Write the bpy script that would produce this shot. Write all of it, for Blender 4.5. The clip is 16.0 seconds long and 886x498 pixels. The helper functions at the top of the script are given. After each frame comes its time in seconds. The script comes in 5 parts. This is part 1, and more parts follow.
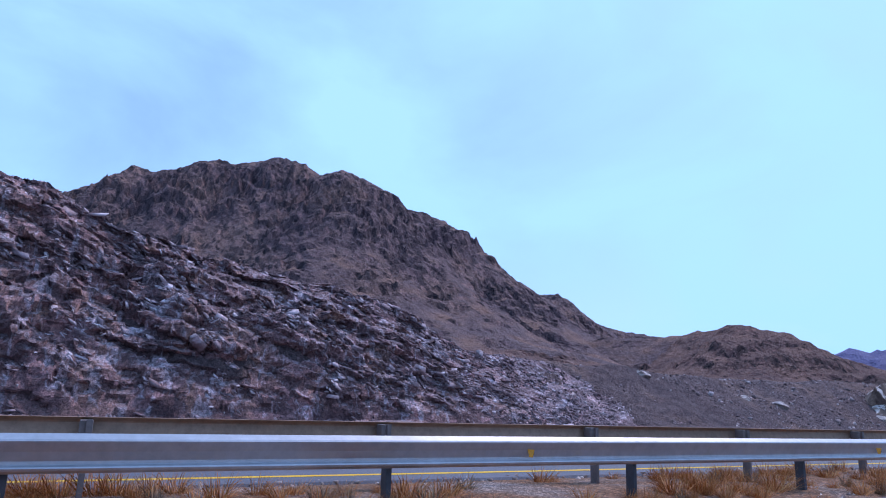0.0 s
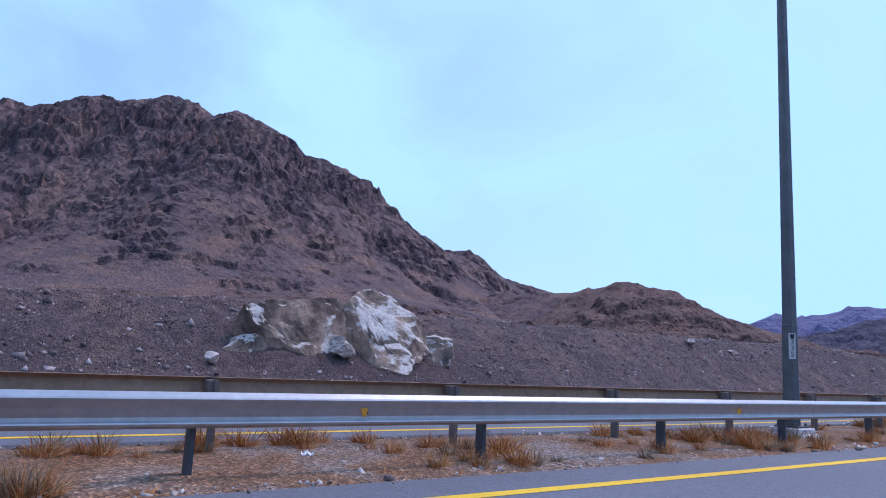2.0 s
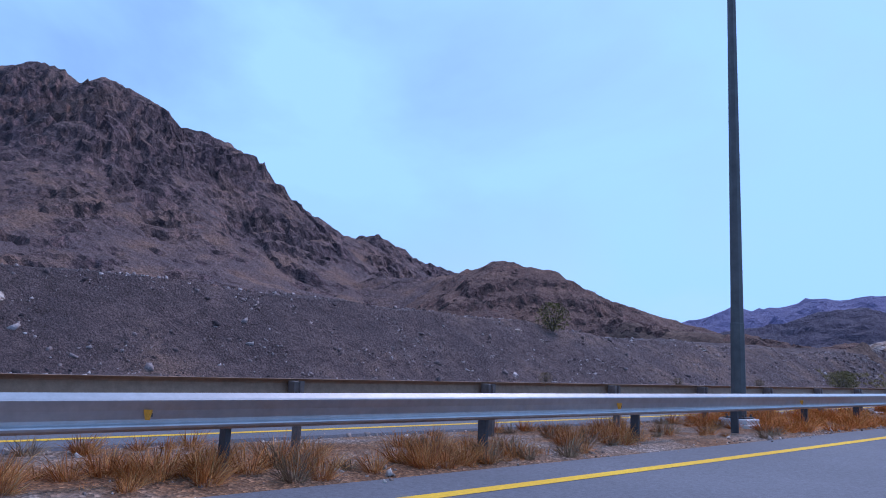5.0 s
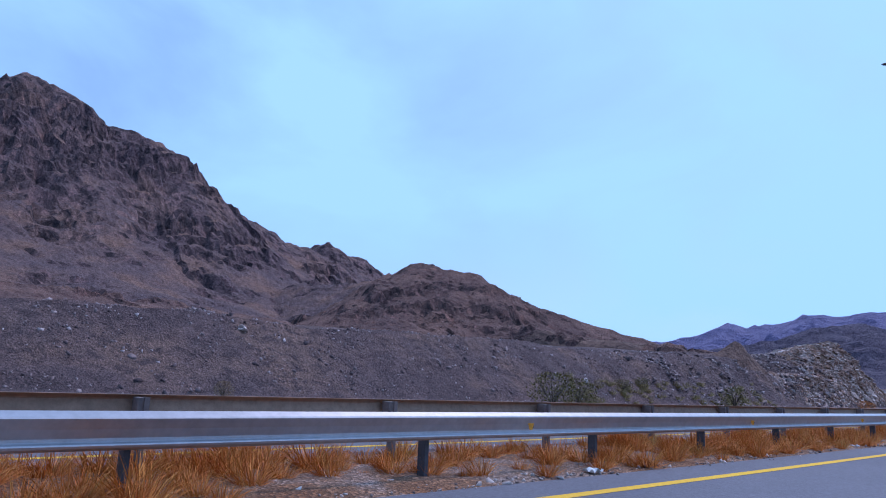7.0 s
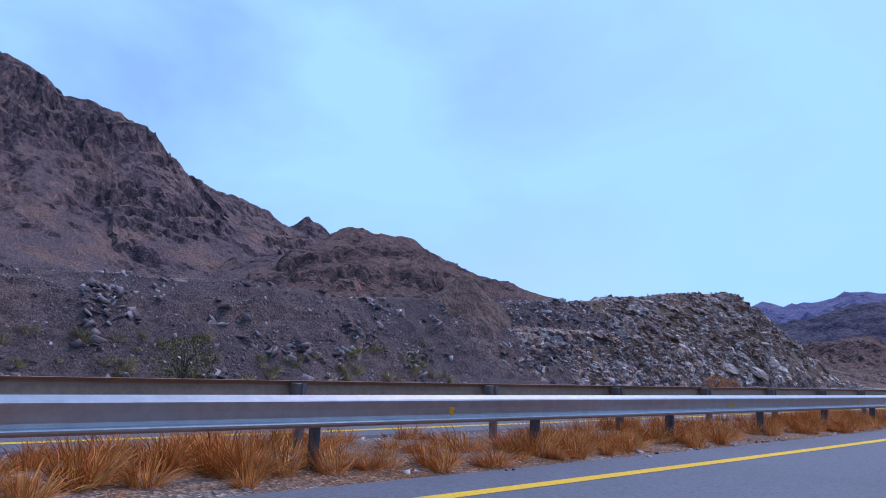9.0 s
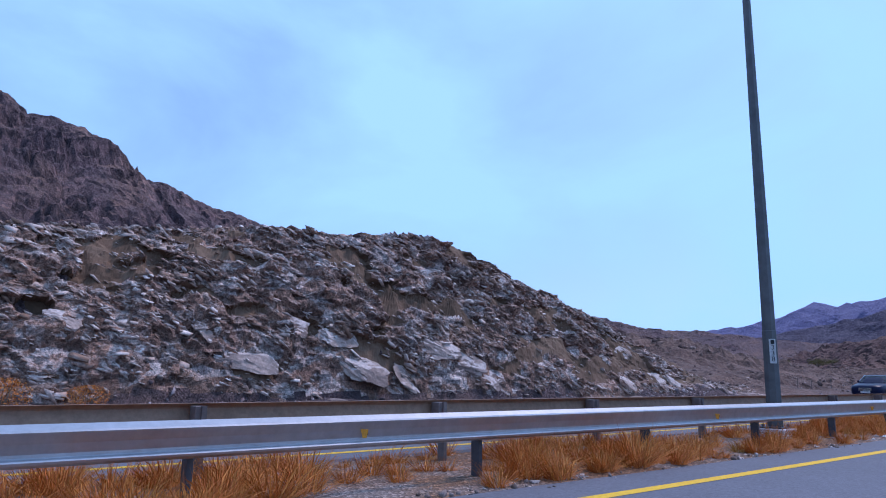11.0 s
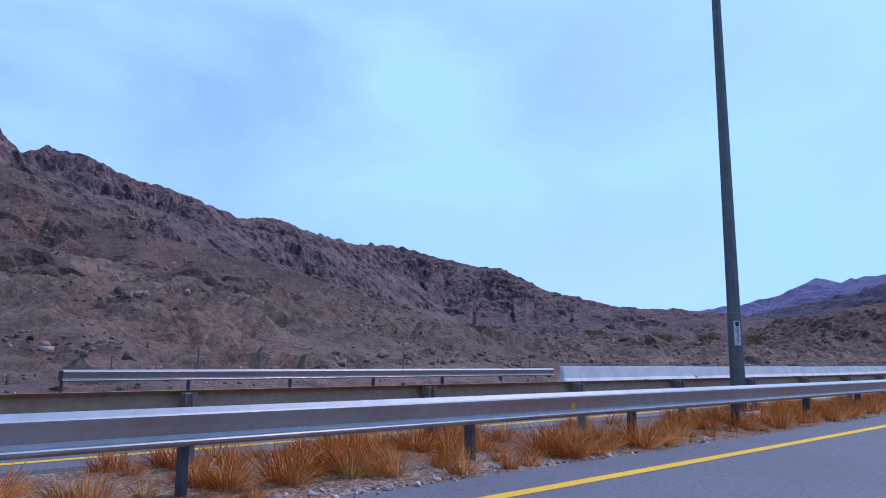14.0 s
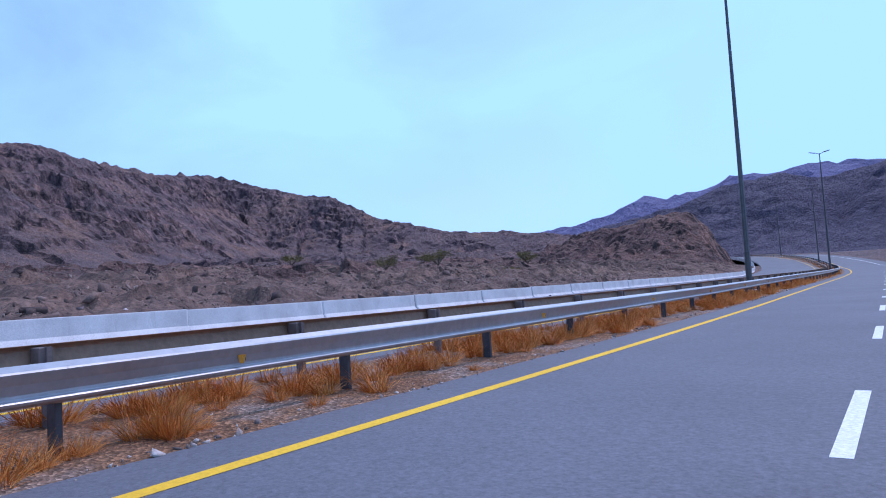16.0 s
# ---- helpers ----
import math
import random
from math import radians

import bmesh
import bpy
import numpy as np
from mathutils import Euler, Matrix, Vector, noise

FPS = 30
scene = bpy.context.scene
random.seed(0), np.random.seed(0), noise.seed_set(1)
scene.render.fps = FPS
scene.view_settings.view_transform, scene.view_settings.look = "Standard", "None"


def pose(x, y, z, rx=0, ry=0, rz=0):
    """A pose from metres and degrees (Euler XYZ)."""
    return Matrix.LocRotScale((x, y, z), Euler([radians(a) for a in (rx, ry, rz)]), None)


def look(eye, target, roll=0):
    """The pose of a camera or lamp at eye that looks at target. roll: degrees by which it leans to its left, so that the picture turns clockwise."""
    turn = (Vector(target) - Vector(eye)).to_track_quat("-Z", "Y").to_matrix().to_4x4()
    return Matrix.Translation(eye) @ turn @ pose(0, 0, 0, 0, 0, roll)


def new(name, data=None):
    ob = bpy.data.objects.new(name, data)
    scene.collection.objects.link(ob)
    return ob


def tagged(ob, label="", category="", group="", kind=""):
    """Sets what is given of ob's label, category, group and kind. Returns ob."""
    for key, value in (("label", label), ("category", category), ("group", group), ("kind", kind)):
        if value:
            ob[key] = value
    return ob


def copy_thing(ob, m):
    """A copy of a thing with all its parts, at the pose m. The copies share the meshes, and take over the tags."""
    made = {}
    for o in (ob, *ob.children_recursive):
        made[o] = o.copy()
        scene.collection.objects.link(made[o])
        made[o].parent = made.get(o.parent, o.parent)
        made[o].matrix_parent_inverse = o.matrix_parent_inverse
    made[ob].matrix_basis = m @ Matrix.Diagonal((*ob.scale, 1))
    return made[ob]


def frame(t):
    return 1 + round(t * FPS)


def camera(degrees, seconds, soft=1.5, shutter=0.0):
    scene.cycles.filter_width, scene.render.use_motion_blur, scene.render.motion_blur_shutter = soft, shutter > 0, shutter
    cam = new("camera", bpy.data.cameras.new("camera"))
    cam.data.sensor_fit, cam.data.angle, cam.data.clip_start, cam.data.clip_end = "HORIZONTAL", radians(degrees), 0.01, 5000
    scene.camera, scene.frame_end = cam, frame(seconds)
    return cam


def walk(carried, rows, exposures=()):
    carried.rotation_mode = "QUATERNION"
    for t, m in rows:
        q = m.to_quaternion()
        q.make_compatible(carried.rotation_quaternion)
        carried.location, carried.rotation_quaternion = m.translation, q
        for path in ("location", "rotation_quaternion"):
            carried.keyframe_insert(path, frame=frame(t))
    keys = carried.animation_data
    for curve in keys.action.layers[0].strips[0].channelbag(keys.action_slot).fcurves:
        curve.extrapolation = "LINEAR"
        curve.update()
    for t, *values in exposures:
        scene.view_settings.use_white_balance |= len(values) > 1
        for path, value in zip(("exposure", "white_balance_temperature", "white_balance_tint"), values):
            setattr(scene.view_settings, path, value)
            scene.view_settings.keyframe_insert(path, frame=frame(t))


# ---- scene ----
# ---------------------------------------------------------------- camera
cam = camera(66.54, 16.0, soft=1.0)
PATH = [
    (0, (0.606, 0.659, 1.196), (-16.672, 9.710, 5.616), 1.92),
    (0.5, (0.467, 12.285, 1.196), (-17.167, 20.753, 5.363), 1.94),
    (1, (0.141, 25.383, 1.196), (-17.621, 33.954, 4.517), 2.37),
    (1.5, (-0.310, 36.997, 1.196), (-17.678, 46.208, 4.870), 3.80),
    (2, (-0.986, 50.082, 1.196), (-17.858, 60.286, 4.544), 2.68),
    (2.3, (-1.403, 56.691, 1.196), (-17.907, 67.492, 4.507), 2.79),
    (3, (-2.783, 74.847, 1.196), (-18.897, 86.204, 4.566), 2.98),
    (3.5, (-3.858, 86.325, 1.196), (-19.870, 97.942, 4.139), 2.01),
    (6, (-12.075, 147.878, 1.196), (-29.012, 157.899, 4.760), 2.64),
    (6.5, (-14.035, 159.490, 1.196), (-30.670, 169.958, 4.898), 2.96),
    (7, (-16.361, 172.732, 1.196), (-33.065, 183.033, 5.055), 2.51),
    (7.5, (-18.465, 184.266, 1.196), (-35.404, 194.358, 4.547), 2.70),
    (8, (-20.960, 197.450, 1.196), (-38.196, 207.179, 4.076), 2.86),
    (10.5, (-34.292, 257.408, 1.196), (-51.964, 265.713, 5.524), 0.99),
    (11, (-37.725, 270.293, 1.196), (-55.728, 278.125, 5.012), 0.56),
    (11.5, (-40.942, 281.721, 1.196), (-59.052, 289.484, 4.627), 1.74),
    (12, (-44.772, 294.732, 1.196), (-62.991, 302.157, 4.790), 1.50),
    (12.5, (-48.280, 306.128, 1.196), (-66.752, 312.994, 4.611), -0.02),
    (13, (-52.432, 319.079, 1.196), (-71.136, 325.401, 4.389), -0.44),
    (13.5, (-56.226, 330.430, 1.196), (-74.924, 336.884, 4.156), -0.30),
    (14, (-60.504, 342.598, 1.196), (-78.822, 349.877, 4.582), 0.13),
    (14.5, (-64.917, 354.640, 1.196), (-83.544, 361.317, 4.104), 1.19),
    (15, (-69.523, 366.662, 1.196), (-87.723, 374.750, 3.028), -3.21),
    (15.5, (-74.012, 377.886, 1.196), (-91.435, 387.535, 3.021), -6.56),
    (16, (-79.266, 390.512, 1.196), (-96.052, 401.311, 2.469), -3.51),
]
EXPOSURES = [(0.0, -0.09, 5430, 17), (1.5, -0.04, 5630, 17), (2.5, -0.07, 5590, 17), (3.2, -0.19, 5480, 17), (6.0, -0.29, 5330, 17), (8.0, -0.24, 5430, 17), (10.5, -0.28, 5270, 17),
             (11.5, -0.20, 5500, 17), (13.5, -0.22, 5500, 17), (14.5, -0.15, 5350, 17), (15.0, -0.06, 5470, 17), (16.0, -0.09, 5390, 17)]
walk(cam, [(t, look(eye, target, roll)) for t, eye, target, roll in PATH], EXPOSURES)

# ---------------------------------------------------------------- sky and sun
SUN_EL, SUN_AZ = 58.0, -10.0
world = bpy.data.worlds.new("world")
scene.world = world
world.use_nodes = True
wn, wl = world.node_tree.nodes, world.node_tree.links
wn.clear()
w_out = wn.new("ShaderNodeOutputWorld")
w_bg = wn.new("ShaderNodeBackground")
w_sky = wn.new("ShaderNodeTexSky")
w_sky.sky_type, w_sky.sun_disc = "NISHITA", False
w_sky.sun_elevation, w_sky.sun_rotation = radians(SUN_EL), radians(SUN_AZ)
w_sky.air_density, w_sky.dust_density, w_sky.ozone_density = 1.0, 1.5, 2.0
w_gain = wn.new("ShaderNodeVectorMath")
w_gain.operation = "SCALE"
w_gain.inputs["Scale"].default_value = 0.15
w_tc = wn.new("ShaderNodeTexCoord")
w_map = wn.new("ShaderNodeMapping")
w_map.inputs["Scale"].default_value = (1.0, 1.0, 2.0)
w_n1 = wn.new("ShaderNodeTexNoise")
w_n1.inputs["Scale"].default_value, w_n1.inputs["Detail"].default_value, w_n1.inputs["Roughness"].default_value = 2.3, 7.0, 0.52
w_n1.inputs["Distortion"].default_value = 0.35
w_ramp = wn.new("ShaderNodeMapRange")
for key, value in (("From Min", 0.34), ("From Max", 0.66), ("To Min", 0.40), ("To Max", 1.0)):
    w_ramp.inputs[key].default_value = value
w_mix = wn.new("ShaderNodeMix")
w_mix.data_type = "RGBA"
w_mix.inputs["B"].default_value = (0.575, 0.905, 1.36, 1.0)
wl.new(w_tc.outputs["Generated"], w_map.inputs["Vector"])
wl.new(w_map.outputs["Vector"], w_n1.inputs["Vector"])
w_dir = wn.new("ShaderNodeSeparateXYZ")
w_glow = wn.new("ShaderNodeMath")
w_glow.operation = "MULTIPLY_ADD"
w_glow.inputs[1].default_value = 0.21
wl.new(w_tc.outputs["Generated"], w_dir.inputs[0])
wl.new(w_dir.outputs["Y"], w_glow.inputs[0])
wl.new(w_n1.outputs["Fac"], w_glow.inputs[2])
wl.new(w_glow.outputs[0], w_ramp.inputs["Value"])
wl.new(w_sky.outputs["Color"], w_gain.inputs[0])
wl.new(w_ramp.outputs["Result"], w_mix.inputs["Factor"])
wl.new(w_gain.outputs["Vector"], w_mix.inputs["A"])
wl.new(w_mix.outputs["Result"], w_bg.inputs["Color"])
w_bg.inputs["Strength"].default_value = 1.0
wl.new(w_bg.outputs["Background"], w_out.inputs["Surface"])

sun_data = bpy.data.lights.new("sun", "SUN")
sun_data.energy, sun_data.angle, sun_data.color = 2.5, radians(10), (1.0, 0.79, 0.71)
sun = new("sun", sun_data)
az, el = radians(SUN_AZ), radians(SUN_EL)
sun_from = Vector((math.sin(az) * math.cos(el), math.cos(az) * math.cos(el), math.sin(el)))
sun.matrix_world = look(sun_from * 100, (0, 0, 0))


# ---------------------------------------------------------------- materials
def material(name, rough=0.9, metal=0.0):
    m = bpy.data.materials.new(name)
    m.use_nodes = True
    b = m.node_tree.nodes["Principled BSDF"]
    b.inputs["Roughness"].default_value, b.inputs["Metallic"].default_value = rough, metal
    return m, m.node_tree.nodes, m.node_tree.links, b


def noise_node(n, l, scale, detail=6.0, rough=0.6, coord=None, stretch=None, distortion=0.0):
    t = n.new("ShaderNodeTexNoise")
    t.inputs["Scale"].default_value, t.inputs["Detail"].default_value, t.inputs["Roughness"].default_value = scale, detail, rough
    t.inputs["Distortion"].default_value = distortion
    if coord is not None:
        if stretch is not None:
            mp = n.new("ShaderNodeMapping")
            mp.inputs["Scale"].default_value = stretch[:3]
            if len(stretch) > 3:
                mp.inputs["Rotation"].default_value = stretch[3:]
            l.new(coord, mp.inputs["Vector"])
            coord = mp.outputs["Vector"]
        l.new(coord, t.inputs["Vector"])
    return t


def ramp(n, l, fac, stops):
    r = n.new("ShaderNodeValToRGB")
    while len(r.color_ramp.elements) < len(stops):
        r.color_ramp.elements.new(0.5)
    for e, (p, c) in zip(r.color_ramp.elements, stops):
        e.position, e.color = p, (*c, 1.0)
    l.new(fac, r.inputs["Fac"])
    return r.outputs["Color"]


def mix(n, l, fac, a, b, mode="MIX"):
    m = n.new("ShaderNodeMix")
    m.data_type, m.blend_type = "RGBA", mode
    for key, v in (("Factor", fac), ("A", a), ("B", b)):
        if isinstance(v, (int, float)):
            m.inputs[key].default_value = v
        elif isinstance(v, tuple):
            m.inputs[key].default_value = (*v, 1.0)
        else:
            l.new(v, m.inputs[key])
    return m.outputs["Result"]


def span(n, l, value, lo, hi, to_lo=0.0, to_hi=1.0):
    m = n.new("ShaderNodeMapRange")
    for key, v in (("From Min", lo), ("From Max", hi), ("To Min", to_lo), ("To Max", to_hi)):
        m.inputs[key].default_value = v
    l.new(value, m.inputs["Value"])
    return m.outputs["Result"]


def bump(n, l, b, height, strength, distance):
    k = n.new("ShaderNodeBump")
    k.inputs["Strength"].default_value, k.inputs["Distance"].default_value = strength, distance
    l.new(height, k.inputs["Height"])
    l.new(k.outputs["Normal"], b.inputs["Normal"])


def world_pos(n):
    return n.new("ShaderNodeNewGeometry").outputs["Position"]


def make_rock(name, stops, spots, scale=1.0, light=(1.3, 1.25, 1.2), bump_d=1.0, pale=None, crack=0.6, speckle=0.85):
    """Weathered rock: broad colour drift, blotches, dark fissures, pale veins and fine grain."""
    m, n, l, b = material(name, 0.95)
    p = world_pos(n)
    broad = noise_node(n, l, 0.05 * scale, 5, 0.6, p)
    col = ramp(n, l, broad.outputs["Fac"], stops)
    mid = noise_node(n, l, 0.45 * scale, 8, 0.68, p, (1, 1, 1.6), 0.4)
    col = mix(n, l, span(n, l, mid.outputs["Fac"], 0.46, 0.62, 0.0, 0.9), col, spots)
    if pale:
        vein = noise_node(n, l, 0.8 * scale, 9, 0.72, p, pale[3:], 1.2)
        col = mix(n, l, span(n, l, vein.outputs["Fac"], 0.53, 0.64, 0.0, 0.95), col, pale[:3])
    cr = noise_node(n, l, 0.33 * scale, 9, 0.62, p, (1.0, 1.0, 0.55), 1.5)
    gap = n.new("ShaderNodeMath")
    gap.operation = "PINGPONG"
    gap.inputs[1].default_value = 0.10
    l.new(cr.outputs["Fac"], gap.inputs[0])
    line = span(n, l, gap.outputs[0], 0.0, 0.035, crack, 0.0)
    col = mix(n, l, line, col, tuple(0.3 * c for c in spots))
    fine = noise_node(n, l, 3.5 * scale, 6, 0.7, p)
    col = mix(n, l, speckle, col, ramp(n, l, fine.outputs["Fac"], [(0.35, (0.32, 0.32, 0.33)), (0.5, (0.92, 0.92, 0.92)), (0.66, light)]), "MULTIPLY")
    l.new(col, b.inputs["Base Color"])
    both = n.new("ShaderNodeMath")
    both.operation = "ADD"
    l.new(mid.outputs["Fac"], both.inputs[0])
    l.new(fine.outputs["Fac"], both.inputs[1])
    deep = n.new("ShaderNodeMath")
    deep.operation = "MULTIPLY_ADD"
    deep.inputs[1].default_value = 4.0
    l.new(gap.outputs[0], deep.inputs[0])
    l.new(both.outputs[0], deep.inputs[2])
    bump(n, l, b, deep.outputs[0], 1.0, bump_d)
    return m


def make_slope_rock(name, rock, dark, scree, scale, bump_d):
    """Desert mountain: dark ribs and fractured faces where it is steep, paler scree where it is gentle."""
    m, n, l, b = material(name, 0.95)
    p = world_pos(n)
    broad = noise_node(n, l, 0.022 * scale, 5, 0.6, p)
    face = ramp(n, l, broad.outputs["Fac"], [(0.36, rock[0]), (0.5, rock[1]), (0.64, rock[2])])
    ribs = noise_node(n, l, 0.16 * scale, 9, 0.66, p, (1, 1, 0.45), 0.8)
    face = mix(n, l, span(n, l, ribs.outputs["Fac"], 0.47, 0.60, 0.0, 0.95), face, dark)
    block = n.new("ShaderNodeTexVoronoi")
    block.inputs["Scale"].default_value, block.inputs["Randomness"].default_value = 0.26 * scale, 1.0
    tall = n.new("ShaderNodeMapping")
    tall.inputs["Scale"].default_value = (1.0, 1.0, 0.5)
    bend = noise_node(n, l, 0.3 * scale, 4, 0.6, p)
    shifted = mix(n, l, 0.12, p, bend.outputs["Color"], "ADD")
    l.new(shifted, tall.inputs["Vector"])
    l.new(tall.outputs["Vector"], block.inputs["Vector"])
    tone = n.new("ShaderNodeSeparateColor")
    l.new(block.outputs["Color"], tone.inputs[0])
    face = mix(n, l, 1.0, face, ramp(n, l, tone.outputs[0], [(0.0, (0.55, 0.55, 0.58)), (0.6, (1.0, 1.0, 1.0)), (1.0, (1.5, 1.45, 1.4))]), "MULTIPLY")
    loose = noise_node(n, l, 0.045 * scale, 7, 0.6, p)
    apron = ramp(n, l, loose.outputs["Fac"], [(0.36, scree[0]), (0.52, scree[1]), (0.66, scree[2])])
    up = n.new("ShaderNodeSeparateXYZ")
    l.new(n.new("ShaderNodeNewGeometry").outputs["True Normal"], up.inputs[0])
    edge = n.new("ShaderNodeMath")
    edge.operation = "MULTIPLY_ADD"
    edge.inputs[1].default_value = 0.5
    l.new(loose.outputs["Fac"], edge.inputs[0])
    l.new(up.outputs["Z"], edge.inputs[2])
    col = mix(n, l, span(n, l, edge.outputs[0], 0.92, 1.02), face, apron)
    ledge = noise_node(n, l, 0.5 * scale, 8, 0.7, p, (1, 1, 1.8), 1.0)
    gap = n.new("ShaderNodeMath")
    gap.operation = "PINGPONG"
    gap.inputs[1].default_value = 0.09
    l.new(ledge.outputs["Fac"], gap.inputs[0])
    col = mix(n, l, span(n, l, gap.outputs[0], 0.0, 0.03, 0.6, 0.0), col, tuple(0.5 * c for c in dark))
    fine = noise_node(n, l, 1.3 * scale, 7, 0.75, p)
    col = mix(n, l, 0.9, col, ramp(n, l, fine.outputs["Fac"], [(0.36, (0.6, 0.59, 0.61)), (0.5, (0.97, 0.97, 0.97)), (0.64, (1.4, 1.37, 1.34))]), "MULTIPLY")
    l.new(col, b.inputs["Base Color"])
    both = n.new("ShaderNodeMath")
    both.operation = "ADD"
    l.new(ribs.outputs["Fac"], both.inputs[0])
    l.new(ledge.outputs["Fac"], both.inputs[1])
    bump(n, l, b, both.outputs[0], 1.0, bump_d)
    return m


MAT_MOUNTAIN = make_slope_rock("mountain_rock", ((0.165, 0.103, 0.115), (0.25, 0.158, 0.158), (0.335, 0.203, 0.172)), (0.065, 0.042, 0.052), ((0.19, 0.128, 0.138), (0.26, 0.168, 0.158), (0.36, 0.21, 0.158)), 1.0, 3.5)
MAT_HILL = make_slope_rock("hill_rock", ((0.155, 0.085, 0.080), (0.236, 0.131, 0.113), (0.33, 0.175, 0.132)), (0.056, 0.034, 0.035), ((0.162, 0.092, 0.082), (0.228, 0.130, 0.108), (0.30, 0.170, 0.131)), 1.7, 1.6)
MAT_FAN = make_rock("fan_gravel", [(0.35, (0.145, 0.088, 0.072)), (0.55, (0.215, 0.13, 0.10)), (0.7, (0.285, 0.178, 0.13))], (0.095, 0.057, 0.046), 1.0, (1.6, 1.5, 1.4), 0.2, None, 0.3, 0.6)
# Distance haze is painted into both ranges: bluer rock colours, lower contrast.
MAT_FAR = make_rock("hazed_far_rock", [(0.35, (0.175, 0.165, 0.31)), (0.6, (0.215, 0.20, 0.36))], (0.155, 0.145, 0.285), 0.12, (1.1, 1.1, 1.1), 3.0, None, 0.2, 0.22)
MAT_FARDARK = make_rock("hazed_dark_rock", [(0.35, (0.092, 0.076, 0.128)), (0.6, (0.155, 0.128, 0.18))], (0.072, 0.06, 0.108), 0.2, (1.25, 1.25, 1.2), 3.0, None, 0.35, 0.5)
MAT_SCREE = make_rock("scree", [(0.38, (0.135, 0.092, 0.098)), (0.52, (0.20, 0.134, 0.132)), (0.64, (0.28, 0.178, 0.145))], (0.10, 0.066, 0.068), 3.0, (1.7, 1.65, 1.65), 0.25, None, 0.25)

def pale_patches(n, l, p, scale, lo, hi):
    """Bands and patches of pale rock that run through the cut."""
    t = noise_node(n, l, scale, 8, 0.62, p, (1.0, 1.0, 1.5, 0.35, 0.1, 0.0), 0.9)
    return span(n, l, t.outputs["Fac"], lo, hi)


def make_cut_rock(name, earth, pale, scale, lo, hi, streaks, ledge_light, bump_d):
    """A blasted road cut: earth and dark rock with pale patches, upright pale edges, fissures; sky light painted on
    ledge tops.
    """
    m, n, l, b = material(name, 0.95)
    p = world_pos(n)
    broad = noise_node(n, l, 0.5, 6, 0.62, p, None, 0.6)
    col = ramp(n, l, broad.outputs["Fac"], earth)
    col = mix(n, l, pale_patches(n, l, p, scale, lo, hi), col, pale)
    run = noise_node(n, l, 1.3, 7, 0.6, p, (1.5, 1.5, 0.22), 0.6)
    col = mix(n, l, span(n, l, run.outputs["Fac"], 0.55, 0.61, 0.0, streaks), col, pale)
    cell = n.new("ShaderNodeTexVoronoi")
    cell.inputs["Scale"].default_value = 1.0
    lay = n.new("ShaderNodeMapping")
    lay.inputs["Scale"].default_value, lay.inputs["Rotation"].default_value = (1.2, 1.2, 3.2), (0.38, 0.0, 0.0)
    l.new(p, lay.inputs["Vector"])
    l.new(lay.outputs["Vector"], cell.inputs["Vector"])
    tone = n.new("ShaderNodeSeparateColor")
    l.new(cell.outputs["Color"], tone.inputs[0])
    col = mix(n, l, 1.0, col, ramp(n, l, tone.outputs[0], [(0.0, (0.5, 0.48, 0.5)), (0.6, (0.95, 0.95, 0.95)), (1.0, (1.5, 1.48, 1.5))]), "MULTIPLY")
    # Ledge tops paler: pale rock plus sky light put into the colour.
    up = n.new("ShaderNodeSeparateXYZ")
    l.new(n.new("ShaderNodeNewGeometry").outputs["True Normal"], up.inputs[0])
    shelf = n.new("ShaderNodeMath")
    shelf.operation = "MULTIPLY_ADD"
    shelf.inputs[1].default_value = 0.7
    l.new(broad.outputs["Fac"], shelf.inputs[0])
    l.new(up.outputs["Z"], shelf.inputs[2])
    col = mix(n, l, span(n, l, shelf.outputs[0], 1.07, 1.2, 0.0, ledge_light), col, pale)
    cr = noise_node(n, l, 1.1, 9, 0.64, p, (1.0, 1.0, 2.2, 0.4, 0.0, 0.0), 1.2)
    gap = n.new("ShaderNodeMath")
    gap.operation = "PINGPONG"
    gap.inputs[1].default_value = 0.08
    l.new(cr.outputs["Fac"], gap.inputs[0])
    col = mix(n, l, span(n, l, gap.outputs[0], 0.0, 0.02, 0.5, 0.0), col, tuple(0.4 * c for c in earth[0][1]))
    fine = noise_node(n, l, 8.0, 6, 0.72, p)
    col = mix(n, l, 0.9, col, ramp(n, l, fine.outputs["Fac"], [(0.35, (0.35, 0.34, 0.35)), (0.5, (0.95, 0.95, 0.95)), (0.66, (1.6, 1.55, 1.55))]), "MULTIPLY")
    l.new(col, b.inputs["Base Color"])
    deep = n.new("ShaderNodeMath")
    deep.operation = "MULTIPLY_ADD"
    deep.inputs[1].default_value = 5.0
    l.new(gap.outputs[0], deep.inputs[0])
    l.new(fine.outputs["Fac"], deep.inputs[2])
    bump(n, l, b, deep.outputs[0], 1.0, bump_d)
    return m


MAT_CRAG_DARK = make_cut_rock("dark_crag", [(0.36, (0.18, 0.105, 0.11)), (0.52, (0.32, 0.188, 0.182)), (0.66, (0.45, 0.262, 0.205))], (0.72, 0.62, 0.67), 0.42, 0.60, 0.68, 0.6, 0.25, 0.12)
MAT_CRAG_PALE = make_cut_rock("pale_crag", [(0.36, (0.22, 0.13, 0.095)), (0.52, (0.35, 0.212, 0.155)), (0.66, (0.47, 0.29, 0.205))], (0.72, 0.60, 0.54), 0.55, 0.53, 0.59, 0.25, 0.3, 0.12)


